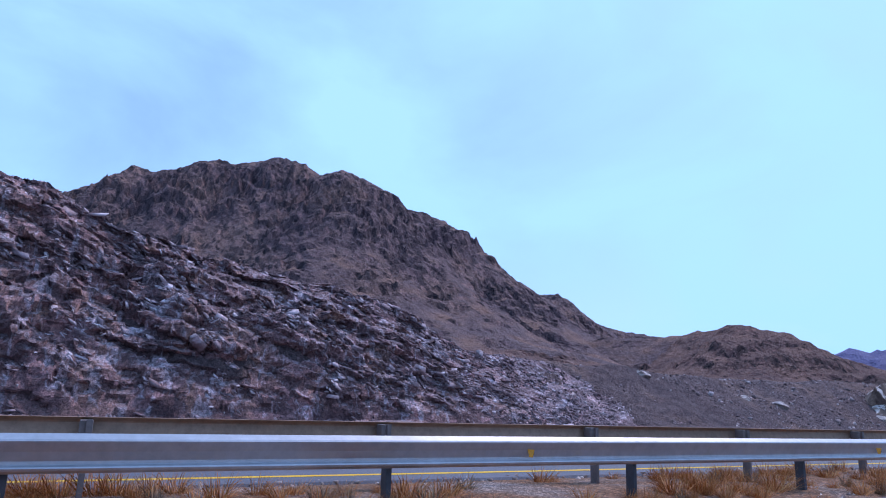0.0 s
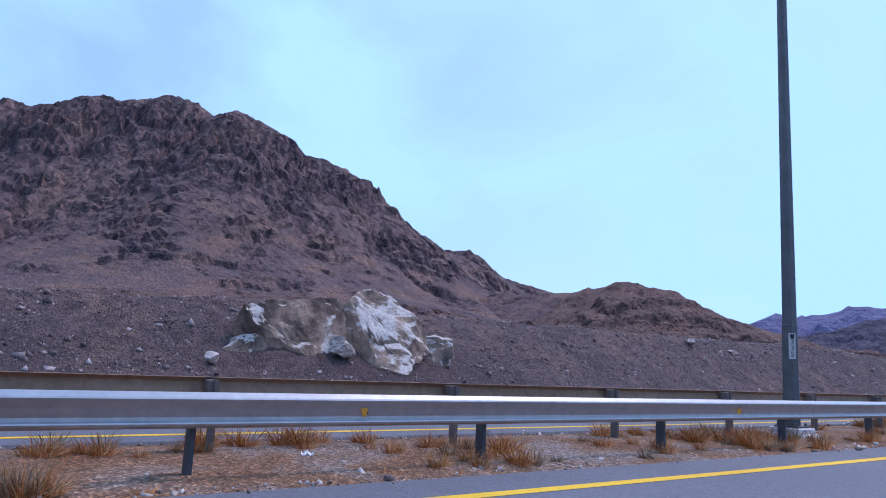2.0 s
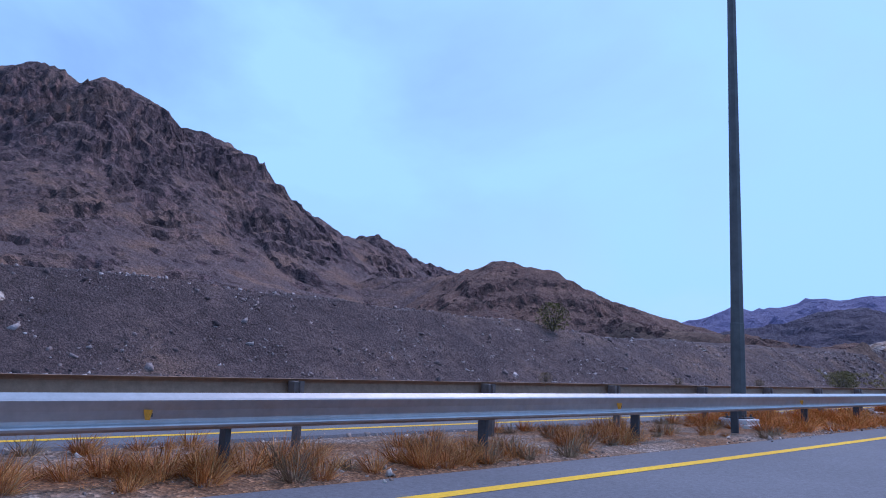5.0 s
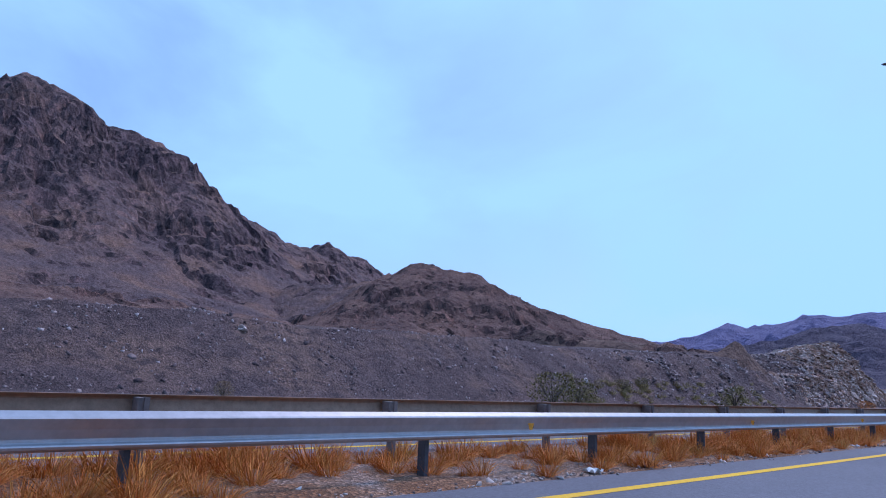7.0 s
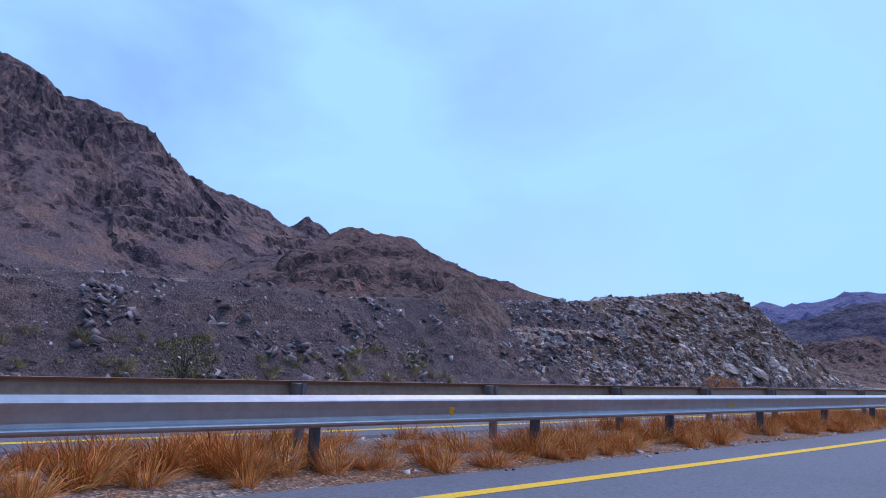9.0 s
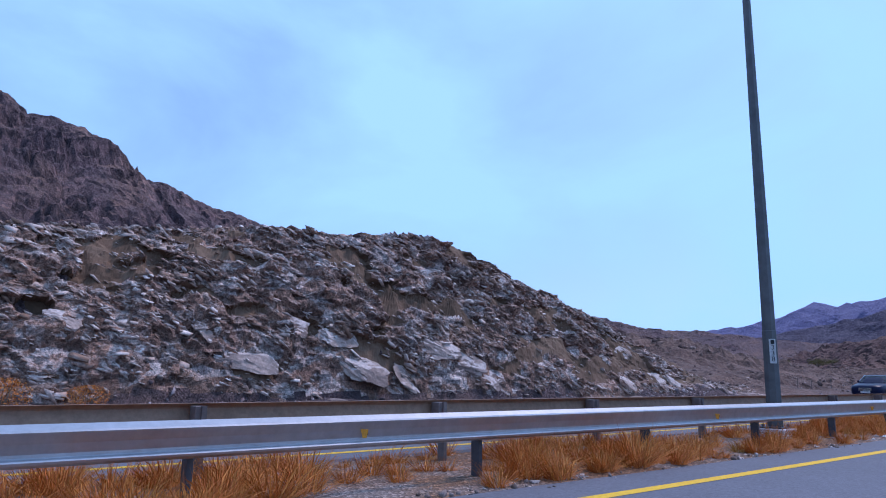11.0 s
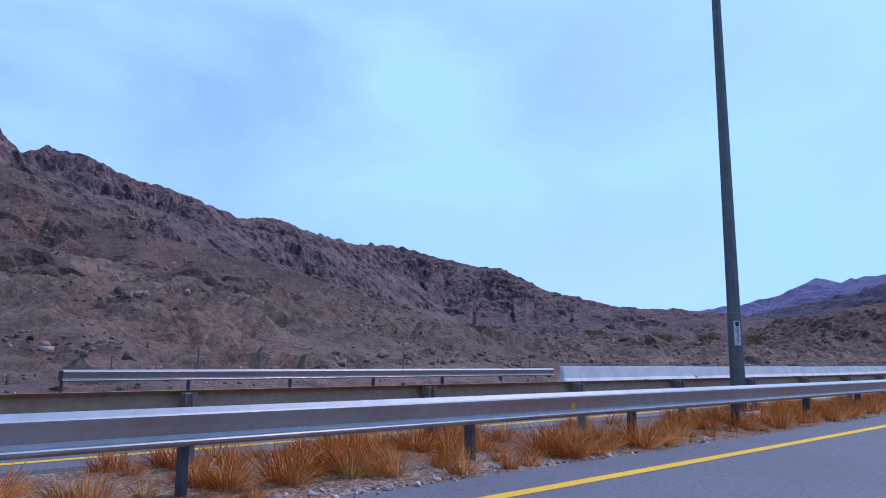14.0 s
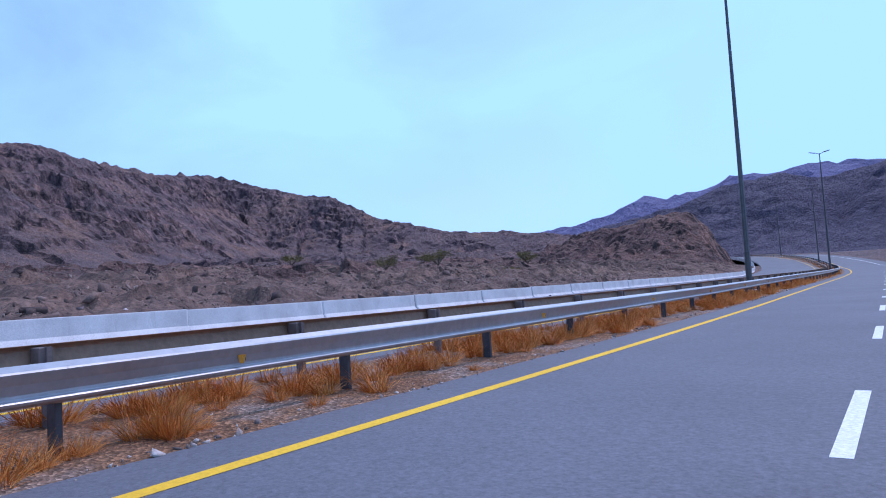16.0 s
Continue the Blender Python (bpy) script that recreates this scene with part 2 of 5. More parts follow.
def make_plain(name, stops, scale, rough=0.9, bump_s=0.4, bump_d=0.02, metal=0.0, grain=0.7):
    m, n, l, b = material(name, rough, metal)
    p = world_pos(n)
    a = noise_node(n, l, 0.25, 5, 0.6, p)
    g = noise_node(n, l, scale, 6, 0.7, p)
    col = ramp(n, l, a.outputs["Fac"], stops)
    col = mix(n, l, grain, col, ramp(n, l, g.outputs["Fac"], [(0.3, (0.6, 0.6, 0.6)), (0.7, (1.3, 1.3, 1.3))]), "MULTIPLY")
    l.new(col, b.inputs["Base Color"])
    bump(n, l, b, g.outputs["Fac"], bump_s, bump_d)
    return m


MAT_ASPHALT = make_plain("asphalt", [(0.3, (0.110, 0.111, 0.134)), (0.7, (0.140, 0.141, 0.168))], 22.0, 0.8, 0.6, 0.012, 0.0, 0.95)
MAT_YELLOW = make_plain("yellow_paint", [(0.3, (0.74, 0.42, 0.006)), (0.7, (0.84, 0.52, 0.008))], 25.0, 0.8, 0.2, 0.003, 0.0, 0.5)
MAT_WHITE = make_plain("white_paint", [(0.3, (0.70, 0.70, 0.70)), (0.7, (0.80, 0.80, 0.80))], 25.0, 0.6, 0.2, 0.003)
def make_median_soil(name):
    """Rusty soil with pale gravel patches and scattered grit."""
    m, n, l, b = material(name, 0.95)
    p = world_pos(n)
    a = noise_node(n, l, 0.5, 6, 0.62, p, None, 0.5)
    col = ramp(n, l, a.outputs["Fac"], [(0.36, (0.19, 0.085, 0.036)), (0.48, (0.24, 0.125, 0.065)), (0.55, (0.25, 0.165, 0.12)), (0.66, (0.29, 0.23, 0.20))])
    cell = n.new("ShaderNodeTexVoronoi")
    cell.inputs["Scale"].default_value = 24.0
    l.new(p, cell.inputs["Vector"])
    tone = n.new("ShaderNodeSeparateColor")
    l.new(cell.outputs["Color"], tone.inputs[0])
    col = mix(n, l, 1.0, col, ramp(n, l, tone.outputs[0], [(0.0, (0.45, 0.43, 0.42)), (0.7, (1.0, 1.0, 1.0)), (1.0, (1.9, 1.95, 2.0))]), "MULTIPLY")
    g = noise_node(n, l, 30.0, 5, 0.7, p)
    col = mix(n, l, 0.8, col, ramp(n, l, g.outputs["Fac"], [(0.3, (0.55, 0.55, 0.55)), (0.7, (1.35, 1.35, 1.35))]), "MULTIPLY")
    l.new(col, b.inputs["Base Color"])
    bump(n, l, b, cell.outputs["Distance"], 0.8, 0.05)
    return m


MAT_GRAVEL = make_median_soil("gravel_soil")
MAT_STEEL = make_plain("galvanised_steel", [(0.3, (0.43, 0.415, 0.43)), (0.7, (0.51, 0.495, 0.51))], 6.0, 0.36, 0.04, 0.001, 0.85, 0.35)
MAT_STEEL_BACK = make_plain("weathered_steel", [(0.3, (0.25, 0.155, 0.10)), (0.7, (0.34, 0.225, 0.155))], 8.0, 0.7, 0.1, 0.002, 0.1)
def make_concrete(name):
    """Cast concrete: cloudy tone, rain streaks, grime and pinholes."""
    m, n, l, b = material(name, 0.88)
    p = world_pos(n)
    a = noise_node(n, l, 0.8, 6, 0.62, p)
    col = ramp(n, l, a.outputs["Fac"], [(0.34, (0.58, 0.56, 0.565)), (0.52, (0.68, 0.66, 0.665)), (0.66, (0.74, 0.72, 0.725))])
    run = noise_node(n, l, 2.4, 6, 0.65, p, (1.0, 1.0, 0.12), 0.3)
    col = mix(n, l, span(n, l, run.outputs["Fac"], 0.56, 0.72, 0.0, 0.4), col, (0.38, 0.36, 0.345))
    g = noise_node(n, l, 22.0, 6, 0.7, p)
    col = mix(n, l, 0.6, col, ramp(n, l, g.outputs["Fac"], [(0.3, (0.7, 0.7, 0.7)), (0.7, (1.2, 1.2, 1.2))]), "MULTIPLY")
    l.new(col, b.inputs["Base Color"])
    bump(n, l, b, g.outputs["Fac"], 0.3, 0.006)
    return m


MAT_CONCRETE = make_concrete("concrete")
MAT_POST = make_plain("post_steel", [(0.3, (0.05, 0.05, 0.06)), (0.7, (0.085, 0.085, 0.098))], 8.0, 0.65, 0.1, 0.002, 0.2)
MAT_POLE = make_plain("pole_steel", [(0.3, (0.085, 0.085, 0.09)), (0.7, (0.12, 0.12, 0.125))], 3.0, 0.5, 0.05, 0.002, 0.3)
MAT_BOLT = make_plain("bolt_steel", [(0.3, (0.10, 0.09, 0.09)), (0.7, (0.2, 0.18, 0.17))], 30.0, 0.6, 0.1, 0.001, 0.5)
MAT_LAMP = make_plain("lamp_housing", [(0.3, (0.10, 0.11, 0.12)), (0.7, (0.14, 0.15, 0.16))], 5.0, 0.5)
MAT_PLATE = make_plain("number_plate_paint", [(0.3, (0.48, 0.48, 0.48)), (0.7, (0.58, 0.58, 0.58))], 12.0, 0.6, 0.05, 0.001)
MAT_BLACK = make_plain("black_paint", [(0.3, (0.015, 0.015, 0.018)), (0.7, (0.03, 0.03, 0.03))], 12.0, 0.6, 0.05, 0.001)
MAT_ORANGE = make_plain("orange_reflector", [(0.3, (0.62, 0.24, 0.01)), (0.7, (0.75, 0.34, 0.02))], 40.0, 0.3, 0.05, 0.001)
MAT_LITTER = make_plain("white_plastic", [(0.3, (0.70, 0.70, 0.70)), (0.7, (0.82, 0.82, 0.82))], 18.0, 0.4, 0.3, 0.005)


def make_stones(name, stops, rough=0.92):
    """Loose stones, each with a colour of its own."""
    m, n, l, b = material(name, rough)
    p = world_pos(n)
    rnd = n.new("ShaderNodeNewGeometry").outputs["Random Per Island"]
    col = ramp(n, l, rnd, stops)
    g = noise_node(n, l, 7.0, 6, 0.7, p)
    col = mix(n, l, 0.75, col, ramp(n, l, g.outputs["Fac"], [(0.3, (0.5, 0.48, 0.46)), (0.7, (1.35, 1.33, 1.3))]), "MULTIPLY")
    l.new(col, b.inputs["Base Color"])
    bump(n, l, b, g.outputs["Fac"], 0.7, 0.05)
    return m


def make_bedded_stones(name, earth, pale, scale, lo, hi):
    """Fragments of the cut, pale where its pale bands run."""
    m, n, l, b = material(name, 0.93)
    p = world_pos(n)
    rnd = n.new("ShaderNodeNewGeometry").outputs["Random Per Island"]
    some = n.new("ShaderNodeMath")
    some.operation = "MULTIPLY_ADD"
    some.inputs[1].default_value = 0.55
    some.inputs[2].default_value = -0.34
    l.new(rnd, some.inputs[0])
    both = n.new("ShaderNodeMath")
    both.operation, both.use_clamp = "ADD", True
    l.new(some.outputs[0], both.inputs[0])
    l.new(pale_patches(n, l, p, scale, lo, hi), both.inputs[1])
    col = mix(n, l, both.outputs[0], ramp(n, l, rnd, earth), ramp(n, l, rnd, pale))
    g = noise_node(n, l, 6.0, 6, 0.7, p)
    col = mix(n, l, 0.8, col, ramp(n, l, g.outputs["Fac"], [(0.32, (0.5, 0.48, 0.48)), (0.68, (1.35, 1.33, 1.32))]), "MULTIPLY")
    l.new(col, b.inputs["Base Color"])
    bump(n, l, b, g.outputs["Fac"], 0.7, 0.05)
    return m


MAT_POCKET = make_plain("pocket_earth", [(0.35, (0.085, 0.052, 0.03)), (0.5, (0.145, 0.085, 0.052)), (0.66, (0.215, 0.14, 0.092))], 1.6, 0.95, 0.8, 0.06)
MAT_SLAB_DARK = make_bedded_stones("dark_slabs", [(0.0, (0.10, 0.066, 0.074)), (0.5, (0.20, 0.137, 0.147)), (1.0, (0.36, 0.26, 0.265))], [(0.0, (0.52, 0.42, 0.46)), (1.0, (0.78, 0.69, 0.73))], 0.42, 0.48, 0.62)
MAT_SLAB_PALE = make_bedded_stones("pale_slabs", [(0.0, (0.22, 0.135, 0.095)), (0.5, (0.38, 0.245, 0.18)), (1.0, (0.54, 0.38, 0.30))], [(0.0, (0.56, 0.46, 0.41)), (1.0, (0.82, 0.72, 0.67))], 0.42, 0.43, 0.55)
MAT_STONE = make_stones("grey_stones", [(0.0, (0.07, 0.05, 0.056)), (0.4, (0.19, 0.14, 0.145)), (0.8, (0.33, 0.265, 0.265)), (1.0, (0.56, 0.49, 0.50))])
MAT_STONE_BROWN = make_stones("brown_stones", [(0.0, (0.07, 0.047, 0.046)), (0.4, (0.15, 0.10, 0.088)), (0.85, (0.24, 0.165, 0.14)), (1.0, (0.34, 0.26, 0.23))])
MAT_GRAVEL_STONE = make_stones("gravel_stones", [(0.0, (0.18, 0.13, 0.11)), (0.5, (0.30, 0.25, 0.23)), (1.0, (0.55, 0.51, 0.49))])
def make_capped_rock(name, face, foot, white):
    """Boulder rock: smooth brown weathered faces, whiter the more they face up, the white running down in a few
    tongues.
    """
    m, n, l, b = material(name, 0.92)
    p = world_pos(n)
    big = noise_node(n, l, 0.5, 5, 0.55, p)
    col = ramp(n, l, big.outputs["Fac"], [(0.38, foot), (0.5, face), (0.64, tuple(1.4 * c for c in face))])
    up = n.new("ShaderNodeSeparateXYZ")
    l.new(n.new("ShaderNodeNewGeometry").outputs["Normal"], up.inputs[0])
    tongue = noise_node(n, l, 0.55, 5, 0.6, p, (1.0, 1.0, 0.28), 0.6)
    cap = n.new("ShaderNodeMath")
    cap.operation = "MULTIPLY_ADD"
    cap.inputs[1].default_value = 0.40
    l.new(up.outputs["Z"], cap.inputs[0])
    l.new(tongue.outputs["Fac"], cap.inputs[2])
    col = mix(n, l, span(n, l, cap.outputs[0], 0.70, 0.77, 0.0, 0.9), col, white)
    fine = noise_node(n, l, 6.0, 6, 0.7, p)
    col = mix(n, l, 0.7, col, ramp(n, l, fine.outputs["Fac"], [(0.35, (0.6, 0.6, 0.6)), (0.65, (1.3, 1.3, 1.3))]), "MULTIPLY")
    l.new(col, b.inputs["Base Color"])
    bump(n, l, b, fine.outputs["Fac"], 0.6, 0.06)
    return m


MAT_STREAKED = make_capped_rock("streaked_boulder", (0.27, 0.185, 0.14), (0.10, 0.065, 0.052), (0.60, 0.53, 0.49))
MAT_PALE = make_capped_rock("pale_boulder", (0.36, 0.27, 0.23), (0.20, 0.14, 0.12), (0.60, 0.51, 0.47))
MAT_GRASS_BLADE = make_stones("dry_grass_blades", [(0.0, (0.40, 0.115, 0.016)), (0.4, (0.56, 0.17, 0.022)), (0.75, (0.66, 0.245, 0.034)), (1.0, (0.70, 0.36, 0.09))], 0.8)
MAT_BROWN_BLADE = make_stones("rusty_grass_blades", [(0.0, (0.22, 0.075, 0.024)), (0.4, (0.45, 0.16, 0.035)), (0.75, (0.58, 0.24, 0.055)), (1.0, (0.62, 0.40, 0.17))], 0.8)
MAT_STRAW = make_stones("straw_blades", [(0.0, (0.32, 0.15, 0.03)), (0.5, (0.56, 0.31, 0.055)), (1.0, (0.68, 0.48, 0.15))], 0.8)
MAT_GREY_BRUSH = make_stones("dry_brush", [(0.0, (0.16, 0.10, 0.07)), (0.5, (0.26, 0.17, 0.10)), (1.0, (0.34, 0.26, 0.15))], 0.85)
MAT_BANK_BRUSH = make_stones("bank_brush_blades", [(0.0, (0.17, 0.13, 0.05)), (0.5, (0.30, 0.23, 0.09)), (1.0, (0.42, 0.34, 0.16))], 0.85)
MAT_GREEN = make_stones("sparse_leaves", [(0.0, (0.075, 0.07, 0.02)), (0.5, (0.15, 0.125, 0.035)), (1.0, (0.24, 0.18, 0.055))], 0.8)
MAT_BARK = make_plain("bark", [(0.3, (0.10, 0.075, 0.055)), (0.7, (0.17, 0.13, 0.10))], 9.0, 0.95, 0.6, 0.02)


def make_smooth(name, colour, rough, metal=0.0, coat=0.0):
    m, n, l, b = material(name, rough, metal)
    g = noise_node(n, l, 30.0, 4, 0.6, world_pos(n))
    l.new(mix(n, l, span(n, l, g.outputs["Fac"], 0.4, 0.7, 0.0, 0.25), colour, tuple(min(1.0, c * 1.5 + 0.01) for c in colour)), b.inputs["Base Color"])
    b.inputs["Coat Weight"].default_value = coat
    b.inputs["Coat Roughness"].default_value = 0.05
    return m


MAT_CAR = make_smooth("car_paint", (0.003, 0.005, 0.03), 0.35, 0.0, 0.06)
MAT_CAR.node_tree.nodes["Principled BSDF"].inputs["Specular IOR Level"].default_value = 0.15
MAT_CARGLASS = make_smooth("tinted_glass", (0.012, 0.016, 0.025), 0.05, 0.0, 1.0)
MAT_CHROME = make_smooth("chrome", (0.75, 0.76, 0.78), 0.15, 1.0)
MAT_HEADLIGHT = make_smooth("headlight_lens", (0.62, 0.66, 0.70), 0.12, 0.2, 1.0)
MAT_TYRE = make_smooth("tyre_rubber", (0.02, 0.02, 0.02), 0.85)
MAT_RIM = make_smooth("alloy_rim", (0.12, 0.12, 0.13), 0.4, 0.6)
MAT_TAIL = make_smooth("tail_lamp", (0.25, 0.01, 0.01), 0.2, 0.0, 1.0)
MAT_BLOCK = make_plain("spacer_steel", [(0.3, (0.13, 0.10, 0.095)), (0.7, (0.20, 0.16, 0.15))], 8.0, 0.7, 0.1, 0.002, 0.1)
MAT_RUBBLE = make_stones("roadside_rubble", [(0.0, (0.14, 0.10, 0.09)), (0.5, (0.32, 0.26, 0.24)), (1.0, (0.66, 0.60, 0.58))])
MAT_RED = make_smooth("red_tape", (0.45, 0.03, 0.02), 0.5)


# ---------------------------------------------------------------- the road's line
HEAD_S = [-200.0, 0.0, 70.0, 140.0, 210.0, 280.0, 350.0, 420.0, 470.0, 510.0, 540.0, 580.0, 620.0, 680.0, 740.0, 900.0, 1000.0]
HEAD_A = [-10.0, 0.0, 4.34, 9.06, 11.19, 15.61, 19.38, 23.94, 24.1, 24.6, 26.6, 31.3, 34.6, 43.0, 58.9, 77.3, 84.0]
RISE_S = [-300.0, 430.0, 460.0, 500.0, 540.0, 580.0, 620.0, 680.0, 740.0, 1000.0]
RISE_Z = [0.0, 0.0, 0.12, 0.24, 0.5, 1.4, 3.4, 6.6, 8.9, 11.0]
LINE_S = np.arange(-200.0, 1000.1, 1.0)
_h = np.radians(np.interp(LINE_S, HEAD_S, HEAD_A))
_dx, _dy = -np.sin(_h), np.cos(_h)
LINE_X = np.concatenate([[0.0], np.cumsum((_dx[1:] + _dx[:-1]) / 2)])
LINE_Y = np.concatenate([[0.0], np.cumsum((_dy[1:] + _dy[:-1]) / 2)])
LINE_X, LINE_Y = LINE_X - LINE_X[200], LINE_Y - LINE_Y[200]


def rise(s):
    """The road climbs where it bends away in the distance."""
    return np.interp(s, RISE_S, RISE_Z)


def road_xy(s, l):
    """World place of a point s metres along the drive and l metres to its left."""
    h = np.interp(s, LINE_S, _h)
    return np.interp(s, LINE_S, LINE_X) - l * np.cos(h), np.interp(s, LINE_S, LINE_Y) - l * np.sin(h)


def road_pose(s, l, z, turn=0.0, tilt=0.0):
    x, y = road_xy(s, l)
    return pose(float(x), float(y), z, tilt, 0, math.degrees(float(np.interp(s, LINE_S, _h))) + turn)


def road_sl(x, y):
    """s and l of world places, for arrays."""
    s, l = np.empty(len(x)), np.empty(len(x))
    sx, sy, sh, ss = LINE_X[:1100:4], LINE_Y[:1100:4], _h[:1100:4], LINE_S[:1100:4]
    for a in range(0, len(x), 20000):
        px, py = x[a:a + 20000, None], y[a:a + 20000, None]
        i = np.argmin((px - sx) ** 2 + (py - sy) ** 2, axis=1)
        ox, oy = px[:, 0] - sx[i], py[:, 0] - sy[i]
        s[a:a + 20000] = ss[i] - ox * np.sin(sh[i]) + oy * np.cos(sh[i])
        l[a:a + 20000] = -(ox * np.cos(sh[i]) + oy * np.sin(sh[i]))
    return s, l


# ---------------------------------------------------------------- noise for relief
_rng = np.random.default_rng(11)
_perm = _rng.permutation(1024)
_grad = _rng.normal(size=(1024, 3))
_grad /= np.linalg.norm(_grad, axis=1)[:, None]


def perlin(x, y, z=0.0):
    z = np.zeros_like(x) + z
    xi, yi, zi = np.floor(x).astype(int), np.floor(y).astype(int), np.floor(z).astype(int)
    xf, yf, zf = x - xi, y - yi, z - zi
    fade = lambda t: t * t * t * (t * (t * 6 - 15) + 10)
    u, v, w = fade(xf), fade(yf), fade(zf)
    total = 0.0
    for i in (0, 1):
        for j in (0, 1):
            for k in (0, 1):
                g = _grad[_perm[(_perm[(_perm[(xi + i) & 1023] + yi + j) & 1023] + zi + k) & 1023]]
                dot = g[:, 0] * (xf - i) + g[:, 1] * (yf - j) + g[:, 2] * (zf - k)
                total = total + dot * np.where(i, u, 1 - u) * np.where(j, v, 1 - v) * np.where(k, w, 1 - w)
    return total


def fbm(x, y, z=0.0, octaves=5, gain=0.5, ridged=False):
    total, amp, f = np.zeros_like(x), 1.0, 1.0
    for o in range(octaves):
        p = perlin(x * f + 17.3 * o, y * f - 9.1 * o, z * f + 3.7 * o)
        total += amp * ((0.5 - 2.0 * np.abs(p)) if ridged else p)
        amp, f = amp * gain, f * 2.03
    return total


_jit = _rng.random((1024, 3))
_tone = _rng.uniform(-1, 1, 1024)


def worley(x, y, z):
    """Broken blocks: for each place the gap to the next block, its block's number and the offset from the block's middle."""
    xi, yi, zi = np.floor(x).astype(int), np.floor(y).astype(int), np.floor(z).astype(int)
    f1, f2 = np.full(x.shape, 9.0), np.full(x.shape, 9.0)
    best, off = np.zeros(x.shape, int), np.zeros(x.shape + (3,))
    for i in (-1, 0, 1):
        for j in (-1, 0, 1):
            for k in (-1, 0, 1):
                h = _perm[(_perm[(_perm[(xi + i) & 1023] + yi + j) & 1023] + zi + k) & 1023]
                d = np.stack([x - xi - i - _jit[h, 0], y - yi - j - _jit[h, 1], z - zi - k - _jit[h, 2]], -1)
                r = np.sqrt((d * d).sum(-1))
                closer = r < f1
                f2 = np.where(closer, f1, np.minimum(f2, r))
                f1, best = np.where(closer, r, f1), np.where(closer, h, best)
                off[closer] = d[closer]
    return f2 - f1, best, off


def blocks(x, y, z, tilt=0.9, crack=0.5):
    """Relief of broken rock: each block stands in or out, leans its own way, and is parted from the next by a crack."""
    gap, h, off = worley(x, y, z)
    return 0.6 * _tone[h] + tilt * (off * _grad[h]).sum(-1) - crack * (1 - np.clip(gap / 0.14, 0, 1))


# ---------------------------------------------------------------- meshes
def smooth_mesh(name, verts, faces, mat, shade=False):
    me = bpy.data.meshes.new(name)
    me.from_pydata([tuple(v) for v in verts], [], faces)
    if mat:
        me.materials.append(mat)
    if shade:
        me.polygons.foreach_set("use_smooth", [True] * len(me.polygons))
    me.update()
    return me


def grid_mesh(name, pts, mat, shade=False, keep=None):
    """A sheet from an array (rows, columns, 3)."""
    r, c, _ = pts.shape
    i = np.arange(r * c).reshape(r, c)
    f = np.stack([i[:-1, :-1], i[:-1, 1:], i[1:, 1:], i[1:, :-1]], -1).reshape(-1, 4)
    if keep is not None:
        f = f[keep[:-1, :-1].ravel()]
    me = bpy.data.meshes.new(name)
    me.vertices.add(r * c)
    me.vertices.foreach_set("co", pts.reshape(-1).astype(np.float32))
    me.loops.add(len(f) * 4)
    me.loops.foreach_set("vertex_index", f.ravel().astype(np.int32))
    me.polygons.add(len(f))
    me.polygons.foreach_set("loop_start", np.arange(0, len(f) * 4, 4, dtype=np.int32))
    me.polygons.foreach_set("use_smooth", np.full(len(f), shade))
    me.update(calc_edges=True)
    me.validate()
    me.materials.append(mat)
    return me


def bm_mesh(name, bm, mat, shade=False):
    me = bpy.data.meshes.new(name)
    bm.to_mesh(me)
    bm.free()
    for m in mat if isinstance(mat, (list, tuple)) else [mat]:
        me.materials.append(m)
    if shade:
        me.polygons.foreach_set("use_smooth", [True] * len(me.polygons))
    return me


def part(name, bm, mat, parent=None, label="", m=None):
    ob = new(name, bm if isinstance(bm, bpy.types.Mesh) else bm_mesh(name, bm, mat))
    if parent is not None:
        ob.parent = parent
    if m is not None:
        ob.matrix_basis = m
    if label:
        ob["label"] = label
    return ob


def box(bm, x0, x1, y0, y1, z0, z1, bevel=0.0, m=None):
    made = bmesh.ops.create_cube(bm, size=1.0)["verts"]
    for v in made:
        v.co = Vector(((x0 + x1) / 2 + v.co.x * (x1 - x0), (y0 + y1) / 2 + v.co.y * (y1 - y0), (z0 + z1) / 2 + v.co.z * (z1 - z0)))
    if bevel:
        edges = list({e for v in made for e in v.link_edges})
        made = bmesh.ops.bevel(bm, geom=edges, offset=bevel, segments=1, affect="EDGES")["verts"]
    if m is not None:
        bmesh.ops.transform(bm, matrix=m, verts=list(made))
    return bm


def tube(bm, rings, sides=10, cap=True):
    """A tapered tube through rings of (centre, radius)."""
    loops = []
    for n, (c, r) in enumerate(rings):
        c = Vector(c)
        a = Vector(rings[max(n - 1, 0)][0])
        b = Vector(rings[min(n + 1, len(rings) - 1)][0])
        q = (b - a).normalized().to_track_quat("Z", "Y")
        loops.append([bm.verts.new(c + q @ Vector((r * math.cos(2 * math.pi * k / sides), r * math.sin(2 * math.pi * k / sides), 0))) for k in range(sides)])
    for a, b in zip(loops, loops[1:]):
        for k in range(sides):
            bm.faces.new((a[k], a[(k + 1) % sides], b[(k + 1) % sides], b[k]))
    if cap:
        bm.faces.new(loops[0][::-1])
        bm.faces.new(loops[-1])
    return bm


